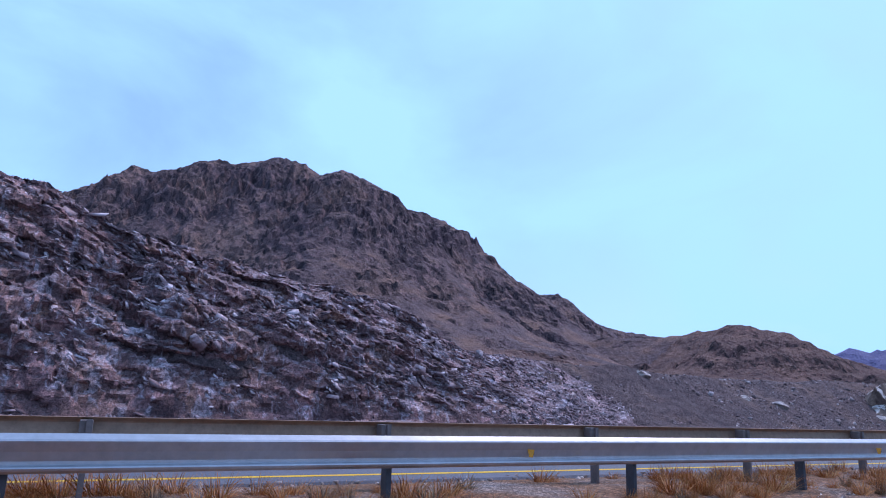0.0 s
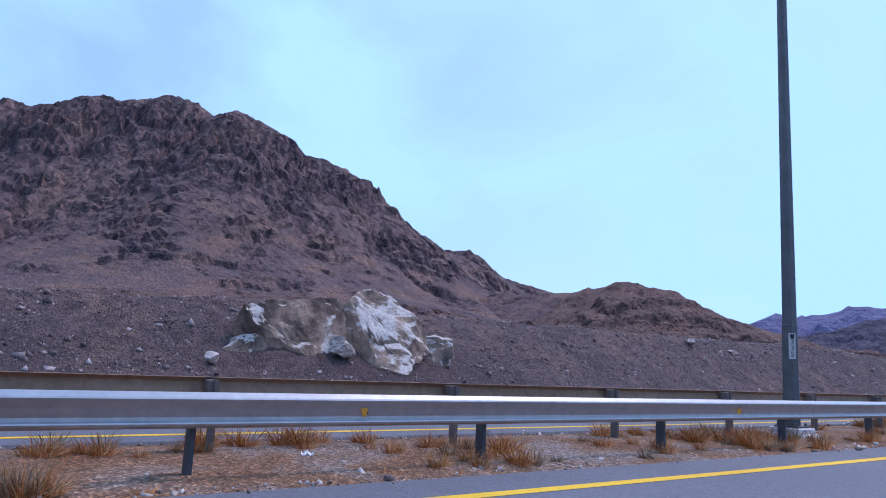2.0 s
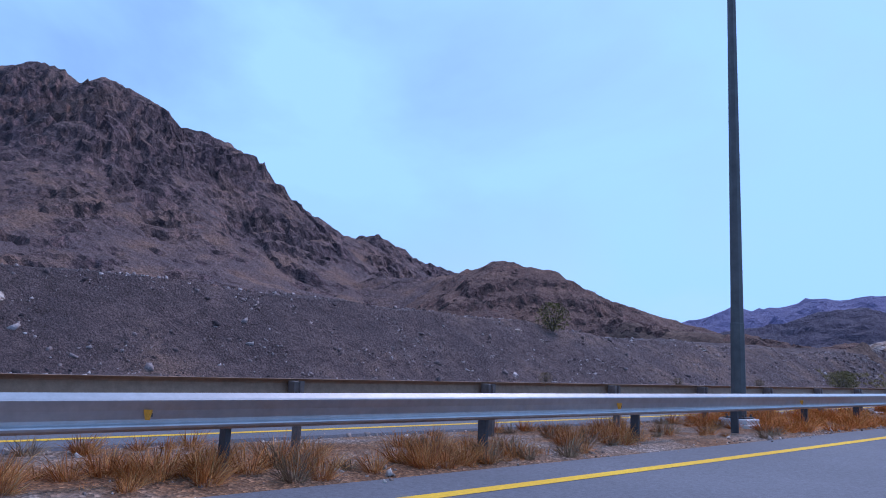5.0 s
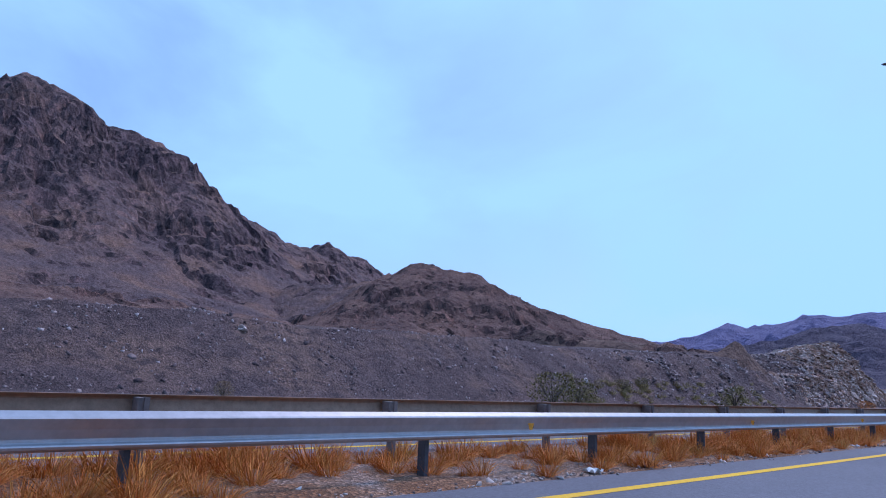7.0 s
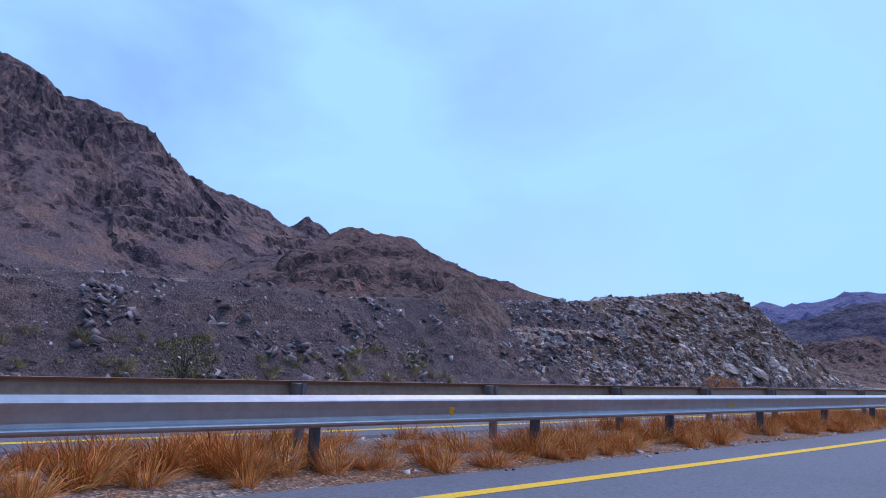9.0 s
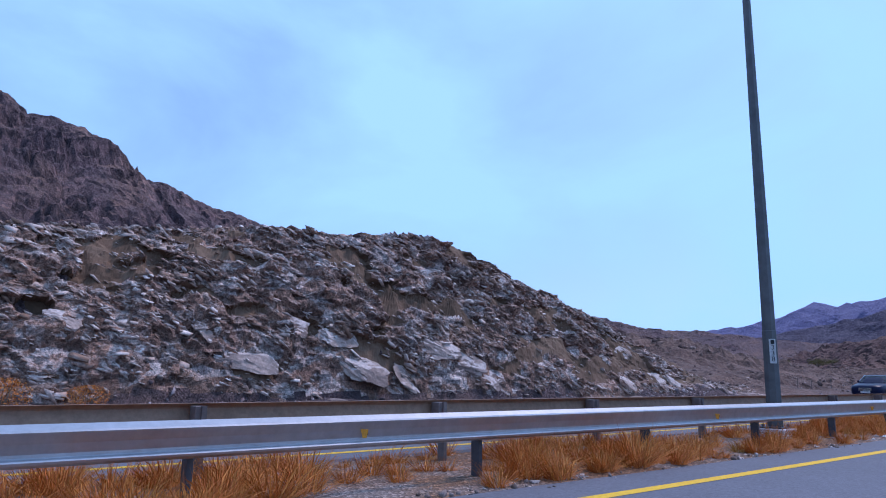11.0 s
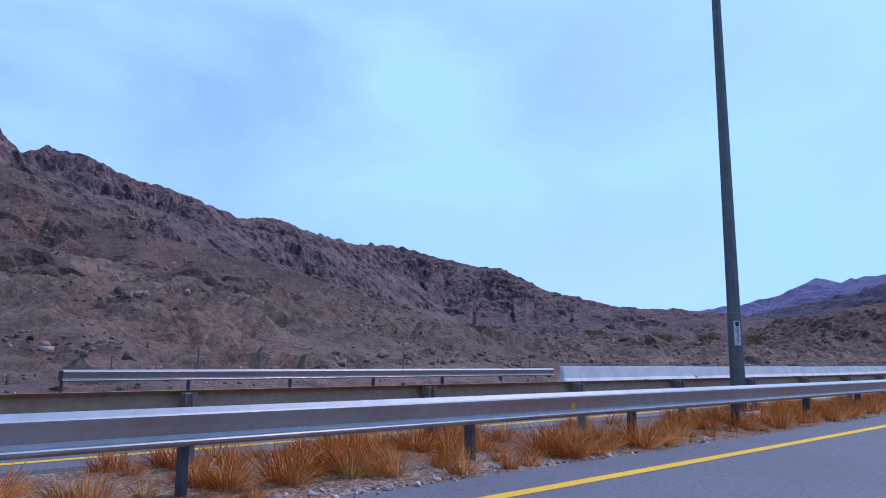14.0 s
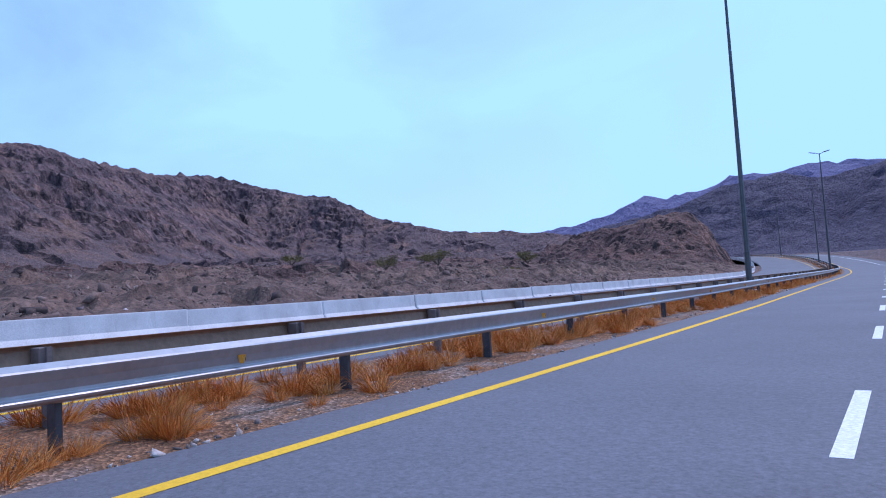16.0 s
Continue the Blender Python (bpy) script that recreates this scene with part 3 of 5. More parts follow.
def strip(name, s0, s1, step, profile, mat, label, category, shade=False):
    """A band along the road with the cross-section profile of (l, z)."""
    ss = np.arange(s0, s1 + 0.01, step)
    pts = np.empty((len(ss), len(profile), 3))
    for j, (l, z) in enumerate(profile):
        pts[:, j, 0], pts[:, j, 1] = road_xy(ss, l)
        pts[:, j, 2] = z + rise(ss)
    return tagged(new(name, grid_mesh(name, pts, mat, shade)), label, category, kind="structure")


# ---------------------------------------------------------------- the land
CREST_S = [-120, -40, -8, -4, -1.5, 1.4, 7, 13, 18, 20.7, 28, 45, 60, 80, 105, 137, 163, 179, 206, 229, 242, 250, 254.8, 256.5, 258.5, 262, 269, 276, 290, 302, 307, 313, 318, 324.5, 332, 338, 900]
CREST_Z = [11.5, 11.5, 10.7, 10.3, 9.7, 8.1, 7.4, 6.6, 5.5, 4.2, 3.7, 3.5, 3.8, 4.05, 4.4, 4.75, 4.45, 4.0, 4.3, 4.75, 5.05, 5.2, 5.3, 5.4, 5.5, 5.75, 6.4, 7.3, 9.35, 10.2, 8.2, 7.4, 5.8, 3.9, 1.7, 1.1, 1.1]


def smoothstep(x, a, b):
    t = np.clip((x - a) / (b - a), 0, 1)
    return t * t * (3 - 2 * t)


def craggy(s):
    """Where the cut goes through solid rock: 1, and through loose scree: 0."""
    return np.maximum(smoothstep(s, 253, 266), 1 - smoothstep(s, 12, 31)) * (1 - smoothstep(s, 328, 342))


def pockets(s, l, z):
    """The pale cut between its rock: pockets of bare earth, and loose scree over its upper end and at its foot."""
    ragged = 0.35 * fbm(s / 0.9, z / 0.5, l / 0.9, 3)
    inside = smoothstep(s, 262, 268) * (1 - smoothstep(s, 330, 338))
    earth = smoothstep(fbm(s / 5.2, z / 2.5, l / 9, 3) + 0.3 * ragged, 0.13, 0.19) * inside * smoothstep(z, 0.8, 1.4)
    loose = smoothstep(z - 3.7 - 0.9 * ragged, 0.0, 0.5) * (1 - smoothstep(s + 3 * ragged, 269, 273)) * smoothstep(s, 230, 256)
    talus = smoothstep(0.5 + 2.0 * fbm(s / 7, s * 0 + 2.0, 5.0, 3) + 0.8 * ragged - z, -0.1, 0.25) * inside
    return earth, np.maximum(loose, talus)


def land(s, l):
    """Height of the ground beside the road, without the mountains."""
    z = -0.16 + 0.06 * smoothstep(l, 6.3, 7.2) * (1 - smoothstep(l, 10.0, 11.0))
    z = z + np.interp(l, [10.0, 11.5, 15.5, 20.5, 22.5], [0, 0.06, 0.38, 0.43, 0.34])
    zc = np.interp(s, CREST_S, CREST_Z)
    cut = 1 - smoothstep(s, 330, 346)
    steep = craggy(s)
    foot = 28.2 + 0.8 * perlin(s * 0.07, s * 0 + 3.3) - 0.2 * steep
    top = 34.0 - 0.6 * steep
    k = np.clip((l - foot) / (top - foot), 0, 1)
    face = k ** (1.05 - 0.25 * steep)
    fall = smoothstep(s, 264, 278)
    bank = (zc - 0.2) * face + 0.04 * (1 - fall) * np.clip(l - top, 0, 60) - 0.28 * fall * np.clip(l - top - 1.0, 0, 12)
    plain = np.interp(s, [345, 410], [0.118, 0.074]) * np.clip(l - 28, 0, 150) + 0.15 * np.clip(l - 23, 0, 5)
    plain = plain + 5.0 * smoothstep(l, 30, 80) * (1 - smoothstep(s, 385, 430))
    return z + bank * cut + plain * (1 - cut) + rise(s)


MAIN = [(-690, -290, 110), (-630, -140, 130), (-598, -66, 143), (-584, -33, 146), (-561, 10, 167), (-556, 19, 174), (-551, 29, 169), (-540, 48, 172), (-531, 65, 180), (-522, 87, 178),
        (-509, 120, 186), (-493, 132, 179), (-477, 144, 167), (-462, 155, 169), (-452, 182, 158), (-448, 195, 144), (-440, 214, 139), (-433, 236, 131), (-423, 263, 105), (-418, 276, 90), (-416, 283, 92),
        (-415, 291, 86), (-417, 308, 82), (-420, 332, 78), (-450, 347, 80)]
BEHIND = [(-660, 150, 140), (-609, 247, 158), (-604, 272, 155), (-602, 287, 148), (-600, 300, 140), (-600, 316, 136), (-600, 333, 134), (-600, 355, 126), (-600, 380, 107), (-600, 403, 109), (-640, 440, 100)]
BACK = [(-450, 347, 92), (-507, 360, 101), (-510, 376, 96), (-517, 402, 99), (-561, 432, 100), (-650, 491, 109), (-735, 551, 126), (-713, 572, 117), (-695, 590, 109), (-664, 620, 98), (-645, 638, 94),
        (-628, 647, 84), (-603, 660, 70), (-583, 671, 63), (-561, 683, 57), (-547, 693, 51), (-523, 709, 48), (-503, 723, 47), (-480, 738, 42), (-400, 810, 30)]
HILL = [(-320, 276, 42), (-285, 295, 42), (-268, 299, 43), (-250, 298, 44), (-235, 298, 45.5), (-226, 304, 42.5), (-217, 311, 40.5), (-209, 318, 34), (-203, 327, 28.5), (-194, 339, 25), (-182, 353, 19.5), (-155, 372, 10.5)]
KNOLL = [(-310, 535, 9), (-276, 560, 11), (-268, 567, 16), (-262, 573, 19), (-249, 584, 21), (-238, 594, 24), (-231, 600, 22), (-226, 605, 17), (-218, 613, 13), (-207, 624, 7)]
FAR = [(-1140, 770, 55), (-850, 925, 64), (-765, 952, 69), (-704, 976, 73), (-674, 990, 78), (-643, 1019, 88), (-624, 1035, 102), (-600, 1045, 95), (-563, 1060, 101), (-517, 1080, 113), (-494, 1091, 108), (-468, 1103, 114), (-413, 1128, 108), (-315, 1170, 112), (-180, 1225, 118), (0, 1310, 113)]
DARK = [(-590, 775, 28), (-493, 828, 51), (-458, 848, 57), (-443, 860, 61), (-421, 877, 72), (-398, 891, 77), (-376, 904, 79), (-355, 916, 71), (-337, 926, 75), (-316, 936, 79), (-230, 966, 89), (-110, 1000, 100), (55, 1035, 92), (185, 1020, 55)]


def ridges(x, y, items):
    best = np.full_like(x, -1e9)
    near, along, run = np.full_like(x, 1e9), np.zeros_like(x), 0.0
    for crest, width, sharp in items:
        zmax = max(p[2] for p in crest)
        run += 500.0
        for (x0, y0, z0), (x1, y1, z1) in zip(crest, crest[1:]):
            dx, dy = x1 - x0, y1 - y0
            t = np.clip(((x - x0) * dx + (y - y0) * dy) / (dx * dx + dy * dy), 0, 1)
            dist = np.hypot(x - x0 - t * dx, y - y0 - t * dy)
            zr = z0 + t * (z1 - z0)
            k = width * (0.35 + 0.65 * zr / zmax)
            h = zr * ((1 - sharp) * np.exp(-dist / k) + sharp * np.exp(-((dist / k) ** 2)))
            near, along = np.where(h > best, dist, near), np.where(h > best, run + t * math.hypot(dx, dy), along)
            best = np.maximum(best, h)
            run += math.hypot(dx, dy)
    return best, near, along


def relief(x, y, z, near, along, size, rocky=0.0):
    """Crags over aprons: fluted cliffs below the crest, gullies that run down, broken outcrops, smoother scree between them."""
    warp = 10 * fbm(x / 45, y / 45, 5.0, 3)
    b = fbm((x + 0.4 * warp) / (11 * size), (y + 0.4 * warp) / (11 * size), z / (16 * size), 4, 0.6, True)
    c = fbm(x / (4.2 * size), y / (4.2 * size), z / (4.2 * size), 3, 0.6)
    amp = np.clip(z / 50, 0.08, 1.3)
    hold = smoothstep(near, 1, 22 * size)
    u = along + 1.3 * warp + 5 * fbm(x / 15, y / 15, z / 20, 3)
    patch = fbm(u / (65 * size), near / (60 * size), 8.0, 3)
    cliff = smoothstep(near, 2, 12 * size) * (1 - smoothstep(near + 70 * size * patch, 42 * size, 72 * size)) * smoothstep(z, 60 * size, 115 * size)
    crag = np.clip(cliff + 0.75 * smoothstep(fbm((x + warp) / (38 * size), (y - warp) / (38 * size), 2.0, 4), 0.0, 0.22) + rocky * smoothstep(x, -272, -225), 0, 1)
    flute = fbm(u / (9.5 * size), near / (60 * size), 3.0, 4, 0.55, True)
    gully = fbm(u / (34 * size), near / (190 * size), 1.0, 3, 0.5, True)
    rough = 10.0 * np.minimum(gully - 0.25, 0.25) * smoothstep(near, 4 * size, 50 * size)
    rough = rough + 6.5 * np.clip(flute - 0.25, -0.9, 0.4) * cliff
    rough = rough + 6.0 * np.minimum(b - 0.25, 0.3) * (0.12 + 0.88 * hold * (0.12 + 0.6 * crag)) + 2.0 * c * (0.3 + 0.55 * hold * (0.15 + 0.85 * crag))
    rough = rough + 3.4 * np.clip(fbm(x / (13 * size), y / (13 * size), 11.0, 4, 0.6), -0.12, 0.6) * (1 - hold)
    rough = rough + crag * hold * (2.6 * blocks(x / (10 * size), y / (10 * size), z / (15 * size)) + 1.1 * blocks(x / (4.3 * size), y / (4.3 * size), z / (6 * size)))
    out = z + amp * size * rough
    # broken ledges
    step = 9.0 * size * (1 + 0.3 * fbm(x / 60, y / 60, 4.0, 2))
    q = out / step + 0.6 * fbm(x / 25, y / 25, 6.0, 3)
    saw = q - np.floor(q)
    lift = (smoothstep(saw, 0.35, 0.8) - saw) * step
    return out + 0.6 * lift * hold * crag * np.clip(z / 40, 0, 1)


def mountain_sheet(name, x0, x1, y0, y1, step, items, mat, label, size=1.0, blend=True, rocky=0.0):
    gx, gy = np.meshgrid(np.arange(x0, x1, step), np.arange(y0, y1, step))
    x, y = gx.ravel(), gy.ravel()
    z, near, along = ridges(x, y, items)
    z = relief(x, y, z, near, along, size, rocky)
    keep = None
    if blend:
        s, l = road_sl(x, y)
        base = land(s, np.minimum(l, 175)) + 0.8 * fbm(x / 14, y / 14, 2.0, 4)
        base = base + smoothstep(s, 318, 345) * smoothstep(l, 40, 75) * (2.4 * fbm(x / 15, y / 15, 3.0, 5, 0.55, True) - 0.6)
        base = base + smoothstep(s, 318, 345) * (1.5 * blocks(x / 6.5, y / 6.5, 0.0 * x) + 0.6 * blocks(x / 2.6, y / 2.6, 0.0 * x)) * (0.25 + 0.75 * smoothstep(fbm(x / 22, y / 22, 5.0, 3), -0.2, 0.15))
        open_side = smoothstep(s, 318, 345)
        near_l = l + 55 * open_side + 160 * smoothstep(s, 730, 810)
        over = (z - base) * smoothstep(near_l, 70, 150)
        z = base + np.where(over > 0, over, 0) - 4.0 * (1 - smoothstep(near_l, 95, 118))
        keep = (near_l > 88).reshape(gx.shape)
    pts = np.stack([gx, gy, z.reshape(gx.shape)], -1)
    return tagged(new(name, grid_mesh(name, pts, mat, False, keep)), label, "mountain", kind="structure")


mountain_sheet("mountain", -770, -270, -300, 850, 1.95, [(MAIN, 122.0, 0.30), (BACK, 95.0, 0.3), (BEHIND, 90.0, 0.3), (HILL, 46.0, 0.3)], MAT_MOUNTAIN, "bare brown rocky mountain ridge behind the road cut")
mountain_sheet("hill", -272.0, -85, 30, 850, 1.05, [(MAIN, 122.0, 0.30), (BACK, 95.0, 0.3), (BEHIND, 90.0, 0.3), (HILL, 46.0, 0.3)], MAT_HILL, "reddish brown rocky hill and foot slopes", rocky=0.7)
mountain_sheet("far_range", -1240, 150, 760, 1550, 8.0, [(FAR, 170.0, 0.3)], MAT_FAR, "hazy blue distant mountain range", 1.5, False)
mountain_sheet("dark_range", -700, 260, 700, 1140, 5.0, [(DARK, 90.0, 0.3)], MAT_FARDARK, "dark mountain range with blue haze in its colour where the road bends", 1.2, False)

gx, gy = np.meshgrid(np.arange(-345, -180, 1.1), np.arange(495, 690, 1.1))
kx, ky = gx.ravel(), gy.ravel()
kz, knear, kalong = ridges(kx, ky, [(KNOLL, 30.0, 0.45)])
ks, kl = road_sl(kx, ky)
kz = relief(kx, ky, kz * 1.04, knear, kalong, 0.55) + 1.2 * fbm(kx / 6, ky / 6, 3.0, 4, 0.55, True) * np.clip(kz / 10, 0, 1)
kz = kz + 3.2 * (fbm(kx / 13, ky / 13, 8.0, 5, 0.6, True) - 0.3) * np.clip(kz / 12, 0, 1) * smoothstep(knear, 0, 7)
kz = (kz + 3.0) * smoothstep(kl + 4 * fbm(kx / 9, ky / 9, 2.0, 3), 19, 40) - 3.0
tagged(new("knoll", grid_mesh("knoll", np.stack([gx, gy, kz.reshape(gx.shape)], -1), MAT_HILL)), "low rocky knoll beside the bend of the road", "hill", kind="structure")

# the ground sheet out to the horizon
gx, gy = np.meshgrid(np.linspace(-2600, 2600, 90), np.linspace(-2200, 3000, 90))
gs, gl = road_sl(gx.ravel(), gy.ravel())
gz = -0.7 + 0.0 * gl + np.where((gs > 480) & (gs < 990), 0.7 * rise(gs), 0) * (np.abs(gl) < 300)
ground = tagged(new("ground", grid_mesh("ground", np.stack([gx, gy, gz.reshape(gx.shape)], -1), MAT_SCREE)), "stony grey brown desert ground", "ground", kind="structure")


def bank_places(s, l):
    """Places on the verge and the cut slope, with their relief."""
    z = land(s, l)
    x, y = road_xy(s, l)
    far = smoothstep(l, 24, 31)
    steep = craggy(s)
    h = np.clip(z / 3, 0, 1)
    rough = 0.14 * fbm(x / 1.5, y / 1.5, 0.0, 4) + 0.55 * fbm(x / 8, y / 8, 2.0, 3)
    gully = (0.9 * (fbm(s / 3.0, l / 16, 6.0, 3, 0.5, True) - 0.3) + 0.6 * (fbm(s / 12, l / 1.6, 2.0, 3, 0.5, True) - 0.3)) * smoothstep(s, 205, 226) * h * (1 - smoothstep(l, 31.5, 34.0))
    # ledges dipping with the strata
    dip = z + 0.42 * s
    ledge = 0.34 * (1 - 0.5 * smoothstep(s, 200, 240)) * fbm(s / 5.0, l / 5.0, dip / 0.9, 4, 0.6, True) + 0.5 * fbm(s / 9, l / 9, z / 4, 3)
    mound = (2.0 * fbm(x / 17, y / 17, 8.0, 4) + 1.9 * (fbm(x / 8, y / 8, 5.0, 5, 0.58, True) - 0.25)) * smoothstep(s, 335, 365) * smoothstep(l, 25, 48)
    z = z + far * (rough + mound + gully + steep * h * ledge) - 4.0 * smoothstep(l, 121, 130)
    flat = 1 - 0.5 * smoothstep(s, 200, 240)
    push = far * steep * h * (0.5 * flat * fbm(s / 3.2, l / 6.0, dip / 1.1, 3, 0.6, True) + 1.3 * fbm(s / 11, l / 11, z / 6, 2))
    # blasted blocks that lie with the strata, large and small
    wave = 0.5 * fbm(s / 5, z / 5, l / 5, 3)
    lie, up = 0.93 * s - 0.37 * z + wave, 0.37 * s + 0.93 * z + wave
    push = push + far * steep * np.clip(z / 1.2, 0, 1) * (0.46 * flat * blocks(lie / 2.3, up / 0.95, l / 2.5, 0.9, 0.2) + 0.24 * blocks(lie / 0.8, up / 0.34, l / 1.0, 0.9, 0.2) + 0.08 * blocks(lie / 0.34, up / 0.15, l / 0.5, 0.9, 0.2))
    earth, loose = pockets(s, l, z)
    push = push * (1 - 0.8 * earth) * (1 - 0.85 * loose) - 0.22 * earth
    stony = far * smoothstep(s, 332, 350) * smoothstep(fbm(x / 16, y / 16, 5.0, 3), -0.2, 0.15)
    z = z + stony * (0.6 * blocks(x / 4.2, y / 4.2, 0.0 * x) + 0.3 * blocks(x / 1.7, y / 1.7, 0.0 * x))
    hd = np.interp(s, LINE_S, _h)
    return x + push * np.cos(hd), y + push * np.sin(hd), z


def roadside(name, s0, s1, ds, ls, mat, label, ends=(), soil=()):
    """A sheet of the verge and slope; at its ends it runs out in ragged tongues over or under its neighbour."""
    ss = np.arange(s0, s1 + 0.01, ds)
    S, Lq = np.meshgrid(ss, ls, indexing="ij")
    x, y, z = bank_places(S.ravel(), Lq.ravel())
    for mid, way in ends:
        d = (S.ravel() - mid) * way
        inner = smoothstep(Lq.ravel(), 24, 28)
        tongue = inner * (0.05 * d + 0.55 * fbm(x / 3.5, y / 3.5, z / 3.0, 4)) + (1 - inner) * np.clip(0.03 * d, -0.3, 0.03)
        z = z + (1 - smoothstep(d, 5.5, 9.5)) * tongue * (1 - smoothstep(Lq.ravel(), 39, 45) * (name == "scree_bank"))
    pts = np.stack([x, y, z], -1).reshape(S.shape + (3,))
    me = grid_mesh(name, pts, mat)
    if soil:
        earth, loose = pockets(S.ravel(), Lq.ravel(), z)
        which = np.where(loose > 0.5, 2, np.where(earth > 0.5, 1, 0)).reshape(S.shape)[:-1, :-1]
        for m in soil:
            me.materials.append(m)
        me.polygons.foreach_set("material_index", which.ravel().astype(np.int32))
    return tagged(new(name, me), label, "ground", kind="structure")


VERGE_L, SLOPE_L, TOP_L = np.arange(20.5, 27.4, 0.8), np.arange(27.4, 35.4, 0.2), np.concatenate([np.arange(35.6, 60, 1.2), np.arange(60, 132, 4.0)])
BANK_L = np.concatenate([VERGE_L, SLOPE_L, TOP_L])
CUT_L = np.concatenate([VERGE_L, np.arange(27.4, 35.4, 0.075), BANK_L[(BANK_L > 35.5) & (BANK_L < 47)]])
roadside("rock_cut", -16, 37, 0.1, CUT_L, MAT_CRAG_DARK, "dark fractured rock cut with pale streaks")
roadside("scree_bank", -60, 333.0, 0.5, BANK_L, MAT_SCREE, "grey stony bank of loose scree along the road", ((29.0, 1), (259.0, -1)))
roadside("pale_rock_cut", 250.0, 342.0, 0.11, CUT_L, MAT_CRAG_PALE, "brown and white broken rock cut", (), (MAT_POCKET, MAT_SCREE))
roadside("gravel_fan", 326.0, 610, 0.7, np.concatenate([np.arange(20.5, 60, 0.7), np.arange(60, 132, 3.0)]), MAT_FAN, "gently rising stony plain beside the road", ((334.0, 1),))

# a small heap of gravel tipped on top of the bank
_u, _w = np.meshgrid(np.arange(-5, 5.01, 0.2), np.arange(-4, 4.01, 0.2), indexing="ij")
_r = np.hypot(_u, _w).ravel()
_x, _y, _z = bank_places(256.9 + _u.ravel(), 34.6 + _w.ravel())
_r = np.clip(_r + 0.3 * fbm(_x / 1.2, _y / 1.2, 3.0, 3), 0, None)
_z = _z - 0.3 + 2.45 * np.exp(-((_r / 2.2) ** 1.5)) - 0.5 * smoothstep(_r, 3.0, 4.0)
tagged(new("gravel_heap", grid_mesh("gravel_heap", np.stack([_x, _y, _z], -1).reshape(_u.shape + (3,)), MAT_FAN)), "small conical heap of tan gravel on the bank", "ground", kind="structure")


# the two carriageways and the strip between them
strip("median", -110, 780, 4.0, [(5.9, -0.16), (6.35, -0.115), (7.0, -0.09), (9.0, -0.08), (9.8, -0.10), (10.1, -0.16)], MAT_GRAVEL, "dry gravel median strip between the carriageways", "ground")
strip("road", -110, 780, 4.0, [(6.36, -0.2), (6.3, -0.11), (-5.0, -0.11), (-5.2, -0.25)], MAT_ASPHALT, "grey asphalt carriageway", "road")
strip("opposite_road", -110, 780, 4.0, [(9.9, -0.2), (10.0, -0.075), (11.5, -0.02), (15.5, 0.31), (20.5, 0.36), (21.8, 0.37), (22.0, 0.1)], MAT_ASPHALT, "grey asphalt carriageway for the other direction", "road")
strip("right_verge", -110, 780, 4.0, [(-5.0, -0.14), (-9.0, -0.3), (-60.0, -0.4)], MAT_SCREE, "stony verge beside the carriageway", "ground")
strip("yellow_line", -110, 780, 4.0, [(5.39, -0.106), (5.19, -0.106)], MAT_YELLOW, "yellow painted edge line", "road marking")
strip("yellow_edge_line", -110, 780, 4.0, [(10.68, -0.046), (10.53, -0.051)], MAT_YELLOW, "yellow painted edge line of the other carriageway", "road marking")
strip("white_edge_line", -110, 780, 4.0, [(-2.2, -0.106), (-2.35, -0.106)], MAT_WHITE, "white painted edge line", "road marking")
dashes = tagged(new("lane_line"), "white dashed lane line", "road marking", kind="structure")
_bm = bmesh.new()
box(_bm, -0.075, 0.075, 0.0, 3.0, -0.109, -0.106)
_dash = bm_mesh("dash", _bm, MAT_WHITE)
for s in np.arange(-34.6, 560.0, 9.0):
    part("dash", _dash, None, dashes, "", road_pose(s, 1.12, float(rise(s))))


# ---------------------------------------------------------------- guard rails
POST_STEP, POST_FIRST, POST_LAST = 4.0, -39.86, 720.0
BEAM = [(-0.034, 0.366), (-0.016, 0.368), (0.074, 0.318), (0.085, 0.300), (0.078, 0.282), (0.044, 0.200), (0.016, 0.112), (0.016, 0.084), (0.026, 0.074), (0.056, 0.062), (0.066, 0.048), (0.058, 0.024), (0.034, 0.0)]


def beam_mesh(s, length, l, base, front, mat):
    """A rolled beam with two waves that follows the bend of the road; its front looks to the drive line (1) or away (-1)."""
    outline = BEAM + [(x - 0.005, z - 0.002) for x, z in BEAM[::-1]]
    back = road_pose(s, l, base + float(rise(s))).inverted()
    rings, faces, k = [], [], len(outline)
    for t in np.linspace(s, s + length, 4):
        for x, z in outline:
            px, py = road_xy(t, l - front * x)
            rings.append((back @ Vector((float(px), float(py), base + z + float(rise(t)))))[:])
    for r in range(3):
        for i in range(k):
            j = (i + 1) % k
            quad = (r * k + i, r * k + j, r * k + k + j, r * k + k + i)
            faces.append(quad if front > 0 else quad[::-1])
    faces += [tuple(range(k)), tuple(range(3 * k, 4 * k))]
    return smooth_mesh("beam", rings, faces, mat)


def post_mesh(height, mat):
    """A rolled channel post, open to one side."""
    bm = bmesh.new()
    box(bm, -0.075, 0.075, -0.004, 0.004, 0, height)
    box(bm, -0.079, -0.071, 0.0, 0.055, 0, height)
    box(bm, 0.071, 0.079, 0.0, 0.055, 0, height)
    box(bm, 0.05, 0.079, 0.053, 0.061, 0, height)
    return bm_mesh("post", bm, mat)


